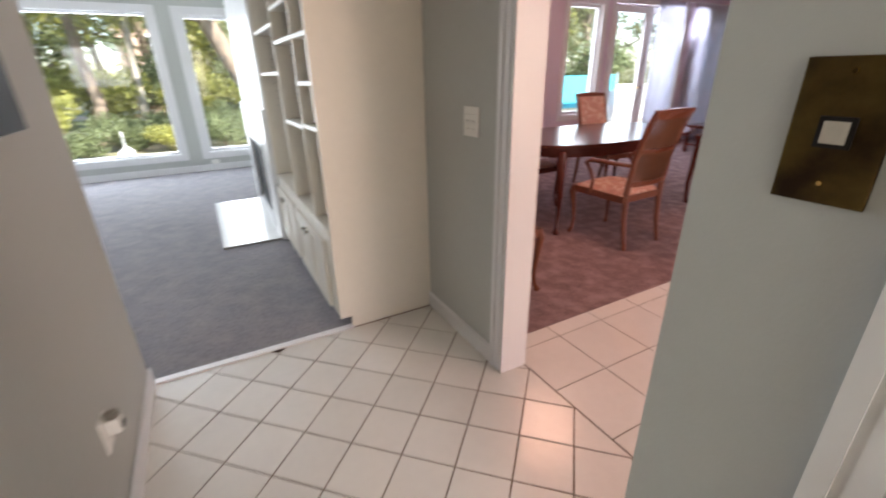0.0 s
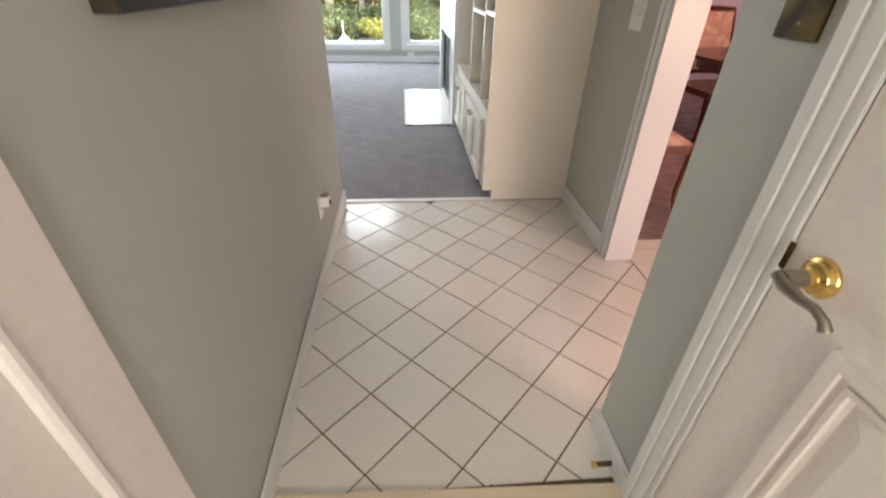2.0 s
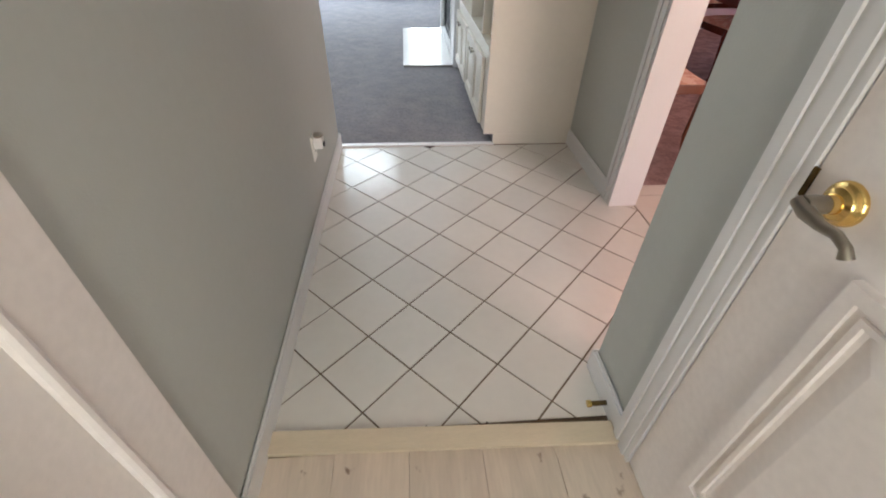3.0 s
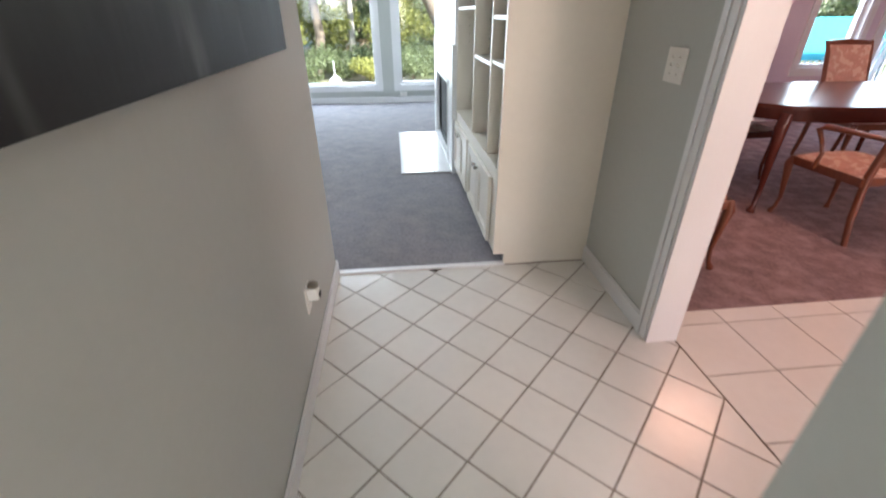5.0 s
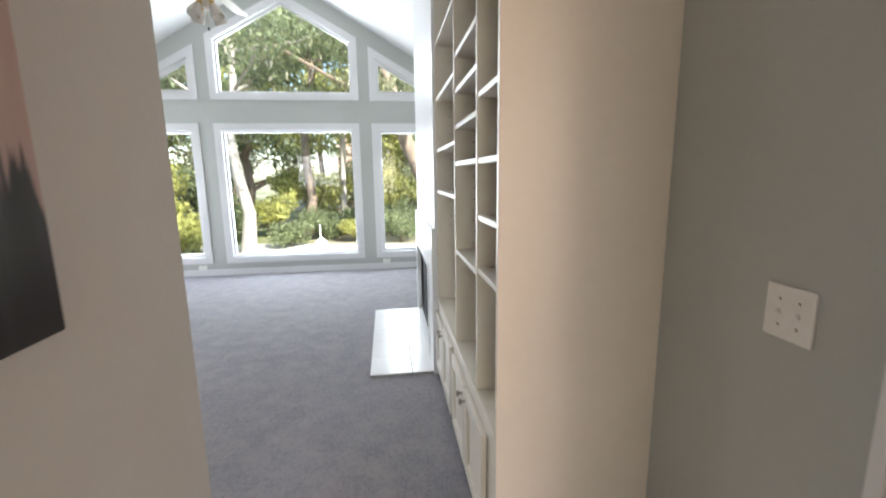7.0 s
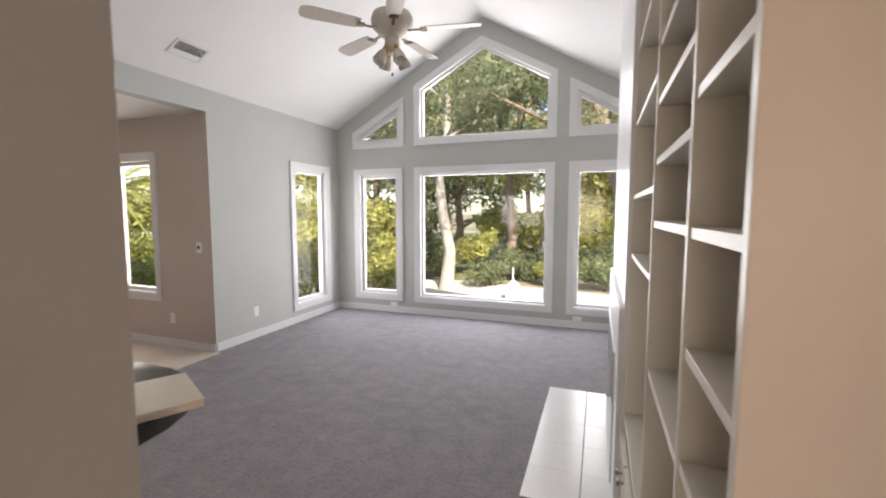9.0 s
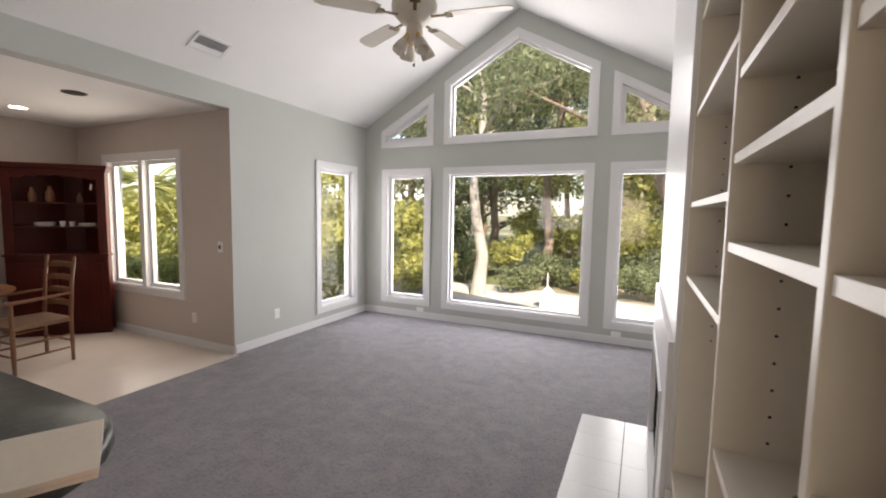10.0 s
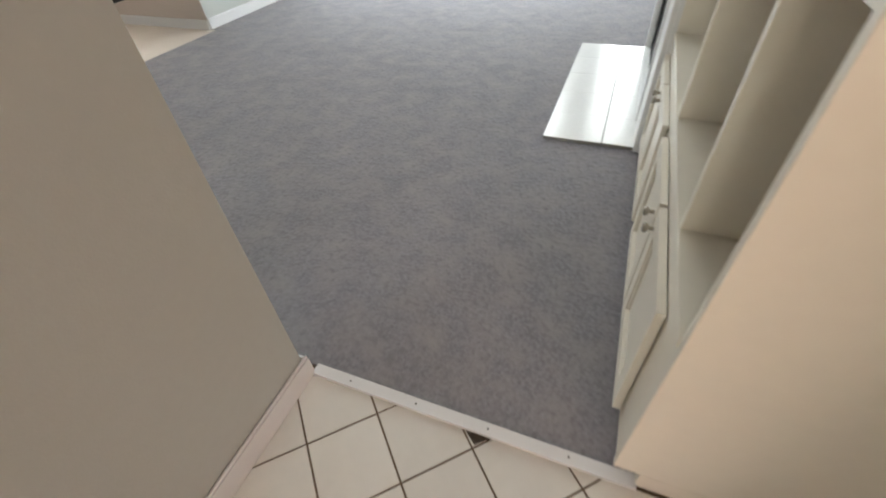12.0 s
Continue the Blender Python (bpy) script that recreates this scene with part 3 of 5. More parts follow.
door2 = panel_door("door_2", lambda u, v, d: (0.0 + d, u, v), -3.05, -2.212, "closed pale entry door in flat casing", ((0.25, 0.83), (1.02, 1.90)))

# ---- hall fittings ----
def plate(name, at, facing, w, h, mat, label, switches):
    """A wall plate; facing is +1 or -1 along x, with toggles at the given offsets."""
    ob = thing(name, at, label, "light switch")
    part("cover_plate", boxed(-0.006 if facing < 0 else 0, 0 if facing < 0 else 0.006, -w / 2, w / 2, -h / 2, h / 2, 0.0018), mat, ob)
    return ob


sw = plate("switch_plate_brass", (1.012, -1.864, 1.253), -1, 0.085, 0.148, AGED, "large aged brass switch plate with one rocker switch", 1)
part("rocker_frame", ring(bmesh.new(), rect(-0.0158, 0.0158, -0.0158, 0.0158), 0.0045, lambda u, v, d: (d, u, v + 0.001), -0.0085, -0.004), DARKMET, sw)
part("rocker", boxed(-0.010, -0.004, -0.0112, 0.0112, -0.0105, 0.0122, 0.001), ALMOND, sw, "aged almond rocker")
for z in (-0.052, 0.060):
    part("screw", lathe(bmesh.new(), [(0.003, 0), (0.0025, 0.0012)], sides=10, m=Matrix.Translation((-0.006, 0, z)) @ Euler((0, radians(-90), 0)).to_matrix().to_4x4()), BRASS, sw)
sw = plate("switch_plate_white", (1.458, -0.468, 1.121), -1, 0.118, 0.124, PLASTIC, "white double toggle switch plate on grey wall", 2)
for y in (-0.023, 0.023):
    part("toggle", prism(bmesh.new(), [(-0.006, -0.005), (-0.006, 0.006), (-0.016, 0.009), (-0.016, 0.003)], lambda u, v, d: (u, y + d, v), -0.004, 0.004), PLASTIC, sw)
    for z in (-0.03, 0.03):
        part("screw", lathe(bmesh.new(), [(0.0028, 0), (0.0022, 0.001)], sides=8, m=Matrix.Translation((-0.006, y, z)) @ Euler((0, radians(-90), 0)).to_matrix().to_4x4()), AGED, sw)


def outlet(at, turn, label):
    o = thing("wall_outlet", at, label, "outlet", "wall outlets", turn)
    part("cover_plate", boxed(-0.035, 0.035, -0.006, 0, -0.057, 0.057, 0.0018), PLASTIC, o)
    for z in (-0.02, 0.02):
        s = part("socket", boxed(-0.016, 0.016, -0.008, -0.005, z - 0.013, z + 0.013, 0.001), PLASTIC, o)
        for x in (-0.006, 0.006):
            part("slot", boxed(x - 0.0012, x + 0.0012, -0.0085, -0.0075, z - 0.003, z + 0.006), HOLE, s)
    return o


o = outlet((0.0, -0.725, 0.338), 90, "white outlet holding a small plug-in night light")
nl = thing("night_light", (0.008, -0.725, 0.366), "small white plug-in night light with pewter cap", "night light", turn=90)
part("body", boxed(-0.022, 0.022, -0.040, 0, -0.030, 0.022, 0.005), PLASTIC, nl)
part("cap", lathe(bmesh.new(), [(0.020, 0), (0.022, 0.004), (0.021, 0.012), (0.008, 0.013), (0.007, 0.010)], (0, -0.022, 0.022), 18), PEWTER, nl, "pewter cap", True)
part("lens", boxed(-0.012, 0.012, -0.046, -0.038, -0.022, -0.004, 0.003), DARKMET, nl)
outlet((LX, 3.447, 0.326), 90, "white outlet above the baseboard, grey wall")
outlet((-3.772, NY - 0.003, 0.325), 0, "white outlet under the nook window")
for x in (-2.16, 0.524):
    oo = thing("low_outlet", (x, GY, 0.125), "small white horizontal outlet under a window", "outlet", "low outlets")
    part("cover_plate", boxed(-0.057, 0.057, -0.006, 0, -0.035, 0.035, 0.0018), PLASTIC, oo)
    part("socket", boxed(-0.035, 0.035, -0.008, -0.005, -0.014, 0.014, 0.001), PLASTIC, oo)
st = thing("thermostat_plate", (-3.313, NY - 0.003, 1.146), "small pale switch with brass toggle on nook wall", "light switch")
part("cover_plate", boxed(-0.036, 0.036, -0.006, 0, -0.058, 0.058, 0.0018), PLASTIC, st)
part("toggle", boxed(-0.012, 0.012, -0.016, -0.005, -0.02, 0.02, 0.002), AGED, st)
dp = thing("door_stop", (1.0, -1.845, 0.03), "small brass-tipped stop at the threshold", "door stop")
part("stem", tube(bmesh.new(), [(-0.002, -0.02, 0.0), (-0.05, -0.02, 0.0)], 0.008, 10), AGED, dp)
part("tip", tube(bmesh.new(), [(-0.05, -0.02, 0.0), (-0.06, -0.02, 0.0)], 0.011, 10), BRASS, dp)

# canvas: dark ground with ragged reeds against a pale sky
ART = bpy.data.materials.new("painted_canvas")
ART.use_nodes = True
nt = ART.node_tree
nd, ln = nt.nodes, nt.links
tc = nd.new("ShaderNodeTexCoord")
sep = nd.new("ShaderNodeSeparateXYZ")
ln.new(tc.outputs["Object"], sep.inputs[0])


def node_noise(scale, stretch, detail=6):
    mp = nd.new("ShaderNodeMapping")
    mp.inputs["Scale"].default_value = stretch
    n = nd.new("ShaderNodeTexNoise")
    n.inputs["Scale"].default_value, n.inputs["Detail"].default_value = scale, detail
    ln.new(tc.outputs["Object"], mp.inputs[0])
    ln.new(mp.outputs[0], n.inputs["Vector"])
    return n.outputs[0]


def node_math(op, a, b):
    n = nd.new("ShaderNodeMath")
    n.operation = op
    for i, v in enumerate((a, b)):
        if isinstance(v, (int, float)):
            n.inputs[i].default_value = v
        else:
            ln.new(v, n.inputs[i])
    return n.outputs[0]


def node_mix(fac, a, b):
    n = nd.new("ShaderNodeMix")
    n.data_type = 'RGBA'
    ln.new(fac, n.inputs[0])
    for i, v in ((6, a), (7, b)):
        if isinstance(v, tuple):
            n.inputs[i].default_value = (*v, 1)
        else:
            ln.new(v, n.inputs[i])
    return n.outputs[2]


def node_step(v, lo, hi):
    n = nd.new("ShaderNodeMapRange")
    n.interpolation_type = 'SMOOTHSTEP'
    n.inputs[1].default_value, n.inputs[2].default_value = lo, hi
    ln.new(v, n.inputs[0])
    return n.outputs[0]


reeds = node_math('ADD', node_math('MULTIPLY', node_math('SUBTRACT', node_noise(1.0, (1, 55, 4), 4), 0.5), 0.34),
                  node_math('MULTIPLY', node_math('SUBTRACT', node_noise(1.0, (1, 9, 1.0), 4), 0.5), 0.40))
edge = node_math('ADD', node_math('ADD', sep.outputs[2], reeds), node_math('MULTIPLY', sep.outputs[1], 0.05))
skyc = node_mix(node_step(node_noise(2.2, (1, 3, 1)), 0.3, 0.7), (0.34, 0.26, 0.235), (0.46, 0.37, 0.33))
dark = node_mix(node_step(node_noise(3.0, (1, 3, 0.7)), 0.35, 0.75), (0.024, 0.027, 0.027), (0.060, 0.072, 0.071))
dark = node_mix(node_step(sep.outputs[2], 0.02, 0.20), (0.006, 0.0055, 0.006), dark)
wash = node_mix(node_step(node_noise(1.4, (1, 5, 0.8)), 0.55, 0.78), dark, (0.115, 0.12, 0.11))
ln.new(node_mix(node_step(edge, 0.265, 0.325), wash, skyc), nd["Principled BSDF"].inputs["Base Color"])
nd["Principled BSDF"].inputs["Roughness"].default_value = 0.6
bmpn = nd.new("ShaderNodeBump")
bmpn.inputs["Strength"].default_value, bmpn.inputs["Distance"].default_value = 0.2, 0.003
ln.new(node_noise(30, (1, 2, 1)), bmpn.inputs["Height"])
ln.new(bmpn.outputs[0], nd["Principled BSDF"].inputs["Normal"])
cv = thing("canvas_painting", (0.0, -1.187, 1.20), "large unframed canvas, dark reeds under a pale sky", "painting")
part("painted_face", boxed(0.034, 0.038, -0.668, 0.652, 0.0, 0.92, 0.001), ART, cv)
part("stretcher_edge", boxed(0.0, 0.034, -0.669, 0.653, -0.001, 0.921, 0.001), BROWNSIDE, cv, "dark brown canvas edge")

# ---- bookcase and fireplace ----
FX, BX = 0.899, 1.457
V1, V2, END = 0.288, 0.806, 1.60
bc = thing("bookcase_cabinet", (0, 0, 0), "built-in cream bookcase with adjustable shelves over cupboards", "bookcase")
TOP = 2.62
bm = boxed(FX, BX, -0.024, -0.003, 0.07, TOP, 0.0015)
box(bm, 0.962, BX, -0.024, -0.003, 0.0, 0.07)
part("end_panel", bm, CREAM, bc)
for y in (V1, V2, END - 0.02):
    p = part("partition", boxed(FX, BX, y, y + 0.019, 0.577, TOP, 0.0015), CREAM, bc)
    for z in [1.10 + 0.0545 * i for i in range(16)]:
        if abs(z - 1.50) > 0.03:
            for x in (0.994, 1.40):
                part("pin_hole", lathe(bmesh.new(), [(0.0032, 0), (0.0032, 0.0006)], sides=8, m=Matrix.Translation((x, y, z)) @ Euler((radians(90), 0, 0)).to_matrix().to_4x4()), HOLE, p)
part("back_panel", boxed(BX - 0.012, BX, -0.003, END, 0.07, TOP), CREAM, bc)
part("counter_ledge", boxed(FX - 0.004, BX - 0.012, -0.003, END, 0.553, 0.576, 0.002), CREAM, bc)
part("carcass", boxed(FX + 0.004, BX - 0.012, -0.003, END, 0.07, 0.553), CREAM, bc)
part("toe_kick", boxed(0.964, BX - 0.012, -0.003, END, 0.0, 0.07), CARPET, bc, "carpeted toe space")
part("top_rail", boxed(FX, FX + 0.02, -0.003, END, 2.52, TOP), CREAM, bc)
for y0, y1, zs in ((-0.003, V1, (1.085, 1.290, 1.498, 1.728, 2.06)), (V1 + 0.019, V2, (1.068, 1.500, 1.672, 1.835, 1.995, 2.25)), (V2 + 0.019, END - 0.02, (1.337, 1.602, 1.925, 2.26))):
    for z in zs:
        part("shelf", boxed(FX + 0.004, BX - 0.013, y0 + 0.001, y1 - 0.001, z - 0.020, z, 0.0015), CREAM, bc)
put = lambda u, v, d: (FX - d, u, v)
for i, (y0, y1) in enumerate(((0.120, 0.478), (0.494, 0.852), (0.930, 1.262), (1.278, 1.590))):
    d = part("cupboard_door", prism(bmesh.new(), inset(rect(y0, y1, 0.085, 0.490), 0.05), put, 0.0, 0.008), CREAM, bc)
    part("door_frame", ring(bmesh.new(), rect(y0, y1, 0.085, 0.490), 0.055, put, 0.0, 0.019), CREAM, d)
    part("frame_bead", ring(bmesh.new(), inset(rect(y0, y1, 0.085, 0.490), 0.055), 0.012, put, 0.006, 0.014), CREAM, d)
    ky = y1 - 0.028 if i % 2 == 0 else y0 + 0.028
    part("knob", lathe(bmesh.new(), [(0.006, 0), (0.006, 0.012), (0.013, 0.018), (0.015, 0.024), (0.010, 0.029)], sides=16,
                       m=Matrix.Translation((FX - 0.019, ky, 0.440)) @ Euler((0, radians(-90), 0)).to_matrix().to_4x4()), PEWTER, d, "pewter knob", True)

bk = thing("wooden_block", (1.005, 0.60, 1.068), "small brown wooden block with a slot on shelf", "wooden block", turn=-14)
bm = pierced([(-0.022, -0.055), (0.022, -0.055), (0.022, 0.040), (0.012, 0.055), (-0.012, 0.055), (-0.022, 0.040)], [rect(-0.009, 0.009, 0.012, 0.040)], flat, 0.0, 0.022)
part("block", bm, BLOCKW, bk)
part("groove", boxed(-0.0222, 0.0222, -0.012, -0.008, 0.004, 0.0224), HOLE, bk, "dark groove")

fp = thing("fireplace", (0, 0, 0), "white fireplace breast with black firebox and pale surround", "fireplace")
CB0, CB1, CX = 1.60, 3.24, 0.882
part("chimney_breast", pierced(rect(CB0, CB1, 0.0, roof_z(CX) + 0.02), [rect(1.91, 2.92, 0.10, 0.72)], lambda u, v, d: (CX + d, u, v), 0, 0.56), TRIM, fp)
part("surround", pierced(rect(CB0 + 0.004, CB1 - 0.004, 0.0, 1.07), [rect(1.89, 2.94, 0.08, 0.74)], lambda u, v, d: (CX - d, u, v), 0.001, 0.022), TRIM, fp)
part("surround_bead", ring(bmesh.new(), rect(1.85, 2.98, 0.05, 0.78), 0.03, lambda u, v, d: (CX - d, u, v), 0.022, 0.032), TRIM, fp)
part("firebox", boxed(CX + 0.42, CX + 0.44, 1.91, 2.92, 0.08, 0.75), BLACK, fp, "black firebox")
for y0, y1 in ((1.902, 1.910), (2.92, 2.928)):
    part("firebox_side", boxed(CX + 0.002, CX + 0.42, y0, y1, 0.09, 0.74), BLACK, fp)
part("firebox_floor", boxed(CX + 0.002, CX + 0.42, 1.91, 2.92, 0.09, 0.104), BLACK, fp)
part("screen_frame", ring(bmesh.new(), rect(1.915, 2.915, 0.105, 0.718), 0.03, lambda u, v, d: (CX + 0.012 + d, u, v), 0, 0.02), DARKMET, fp, "black metal screen frame")
for i in range(2):
    part("screen_door", prism(bmesh.new(), rect(1.95 + i * 0.47, 2.41 + i * 0.47, 0.135, 0.688), lambda u, v, d: (CX + 0.02 + d, u, v), 0, 0.005), BLACK, fp)
he = thing("hearth", (0.629, 2.372, 0.004), "low white tiled hearth set into the carpet", "hearth")
part("bed", boxed(-0.228, 0.236, -0.754, 0.754, 0.0, 0.014), HEARTH_G, he)
for i, (x0, x1) in enumerate(((-0.228, 0.073), (0.079, 0.236))):
    for j in range(5):
        y0 = -0.754 + j * 0.3016
        part("tile", boxed(x0, x1, y0 + 0.0006, y0 + 0.3010, 0.0, 0.018, 0.0012), HEARTH_T, he)

# ---- ceiling fan, vent, recessed lights ----
fan = thing("ceiling_fan", (-0.762, 2.48, 2.578), "antique white ceiling fan with five blades and four lamps", "ceiling fan", turn=12)
part("downrod", tube(bmesh.new(), [(0, 0, 0.50), (0, 0, 1.50)], 0.012, 12), FANW, fan)
part("canopy", lathe(bmesh.new(), [(0.02, 1.40), (0.06, 1.44), (0.065, 1.53)], sides=24), FANW, fan, "", True)
part("motor_housing", lathe(bmesh.new(), [(0.05, 0.27), (0.10, 0.29), (0.125, 0.32), (0.155, 0.35), (0.16, 0.40), (0.145, 0.44), (0.09, 0.465), (0.03, 0.50), (0.02, 0.55)], sides=36), FANW, fan, "", True)
part("switch_housing", lathe(bmesh.new(), [(0.03, 0.15), (0.05, 0.17), (0.06, 0.21), (0.055, 0.26), (0.05, 0.27)], sides=28), FANW, fan, "", True)
for k in range(5):
    m = Matrix.Rotation(2 * math.pi * k / 5, 4, 'Z')
    br = part("blade_bracket", box(boxed(0.10, 0.24, -0.012, 0.012, 0.315, 0.323, 0.002, m), 0.22, 0.27, -0.035, 0.035, 0.317, 0.323, 0.002, m), AGED, fan, "aged brass blade bracket")
    prof = [(0.25, -0.05), (0.30, -0.058), (0.62, -0.068), (0.665, -0.055), (0.68, -0.02), (0.68, 0.02), (0.665, 0.055), (0.62, 0.068), (0.30, 0.058), (0.25, 0.05)]
    tilt = m @ Matrix.Translation((0, 0, 0.326)) @ Matrix.Rotation(radians(12), 4, 'X')
    bm = prism(bmesh.new(), prof, flat, 0, 0.007)
    bmesh.ops.transform(bm, matrix=tilt, verts=bm.verts)
    part("blade", bm, FANW, fan)
for k in range(4):
    a = math.pi / 4 + k * math.pi / 2
    m = Matrix.Rotation(a, 4, 'Z') @ Matrix.Translation((0.05, 0, 0.20)) @ Matrix.Rotation(radians(152), 4, 'Y')
    arm = part("lamp_arm", lathe(bmesh.new(), [(0.016, 0.0), (0.02, 0.03), (0.024, 0.05)], sides=14, m=m), BRASS, fan, "brass lamp holder", True)
    part("glass_shade", lathe(bmesh.new(), [(0.022, 0.045), (0.03, 0.06), (0.044, 0.10), (0.05, 0.135), (0.047, 0.15), (0.040, 0.146), (0.02, 0.10)], sides=20, m=m), FROST, arm, "frosted glass shade", True)
part("pull_chain", tube(bmesh.new(), [(0, 0, 0.16), (0.004, 0, 0.02)], 0.0018, 6), BRASS, fan)
part("chain_knob", lathe(bmesh.new(), [(0.002, -0.012), (0.008, -0.006), (0.008, 0.006), (0.002, 0.014)], sides=12), DARKMET, fan)
sl = math.atan(SLOPE)
vt = thing("ceiling_vent", (0, 0, 0), "white louvred air vent in the sloping ceiling", "vent")
vt.matrix_world = Matrix.Translation((-2.804, 2.427, roof_z(-2.804))) @ Matrix.Rotation(-sl, 4, 'Y')
part("frame", ring(bmesh.new(), rect(-0.095, 0.095, -0.165, 0.165), 0.022, flat, -0.012, 0.0), TRIM, vt)
part("backing", boxed(-0.075, 0.075, -0.145, 0.145, -0.003, -0.001), DARKMET, vt)
for i in range(9):
    part("slat", boxed(-0.0018, 0.0018, -0.145, 0.145, -0.008, 0.006, m=Matrix.Translation((-0.066 + i * 0.0165, 0, -0.004)) @ Matrix.Rotation(radians(70 if i < 3 else -38), 4, 'Y')), TRIM, vt)
for x, y, on in ((-3.97, 1.93, 0), (-5.22, 2.0, 1)):
    rl = thing("recessed_light", (x, y, HEAD), "recessed ceiling light, %s, in the nook" % ("lit" if on else "unlit and dark"), "ceiling light", "recessed lights")
    part("trim_ring", lathe(bmesh.new(), [(0.072, 0), (0.095, 0), (0.092, -0.006), (0.074, -0.008), (0.072, -0.002)], sides=28), TRIM if on else DARKMET, rl, "", True)
    m = bpy.data.materials.new("lamp_glow" if on else "lamp_dark")
    m.use_nodes = True
    b = m.node_tree.nodes["Principled BSDF"]
    b.inputs["Base Color"].default_value = (0.9, 0.85, 0.75, 1) if on else (0.02, 0.018, 0.015, 1)
    if on:
        b.inputs["Emission Color"].default_value, b.inputs["Emission Strength"].default_value = (1, 0.86, 0.66, 1), 7
    part("lamp", lathe(bmesh.new(), [(0.072, -0.003), (0.05, -0.0045), (0.01, -0.005)], sides=24), m, rl, "", True)

# ---- kitchen bar ----
bar = thing("kitchen_bar", (0, 0, 0), "cream bar cabinet under dark speckled counter, rounded end", "counter")
prof = [(-0.10, 0.0), (0.162, 0.0), (0.162, 0.104), (0.237, 0.104), (0.237, 1.015), (-0.10, 1.015)]
part("cabinet_body", prism(bmesh.new(), prof, lambda u, v, d: (d, u, v), -2.6, -0.546), CREAM, bar, "cream end panel with toe-kick notch")
for i in range(3):
    x0 = -2.56 + i * 0.665
    d = part("cabinet_door", prism(bmesh.new(), rect(x0, x0 + 0.645, 0.125, 0.99), lambda u, v, d: (u, 0.237 + d, v), 0.0, 0.018), CREAM, bar)
    part("door_panel", ring(bmesh.new(), inset(rect(x0, x0 + 0.645, 0.125, 0.99), 0.06), 0.012, lambda u, v, d: (u, 0.255 + d, v), 0.0, 0.006), CREAM, d)
outline = [(-2.6, 0.345), (-0.46, 0.345)]
for i in range(13):
    a = math.pi / 2 - i * math.pi / 12
    outline.append((-0.43 + 0.27 * math.cos(a), 0.07 + 0.275 * math.sin(a)))
outline += [(-0.43, -0.205), (-2.6, -0.205)]
bm = prism(bmesh.new(), outline, flat, 1.015, 1.060)
bmesh.ops.bevel(bm, geom=[e for e in bm.edges if abs(e.verts[0].co.z - e.verts[1].co.z) < 1e-5], offset=0.012, segments=3, affect='EDGES', profile=0.5)
part("countertop", bm, COUNTER, bar, "dark speckled green-grey countertop", True)
tl = thing("loose_tile", (-0.267, 0.149, 1.060), "loose cream floor tiles stacked on the counter", "tile", turn=-28)
part("tile", boxed(-0.112, 0.112, -0.108, 0.108, 0.0, 0.009, 0.0015), SLAB, tl)
part("tile", boxed(-0.110, 0.113, -0.107, 0.110, 0.0095, 0.020, 0.0015), SLAB, tl)


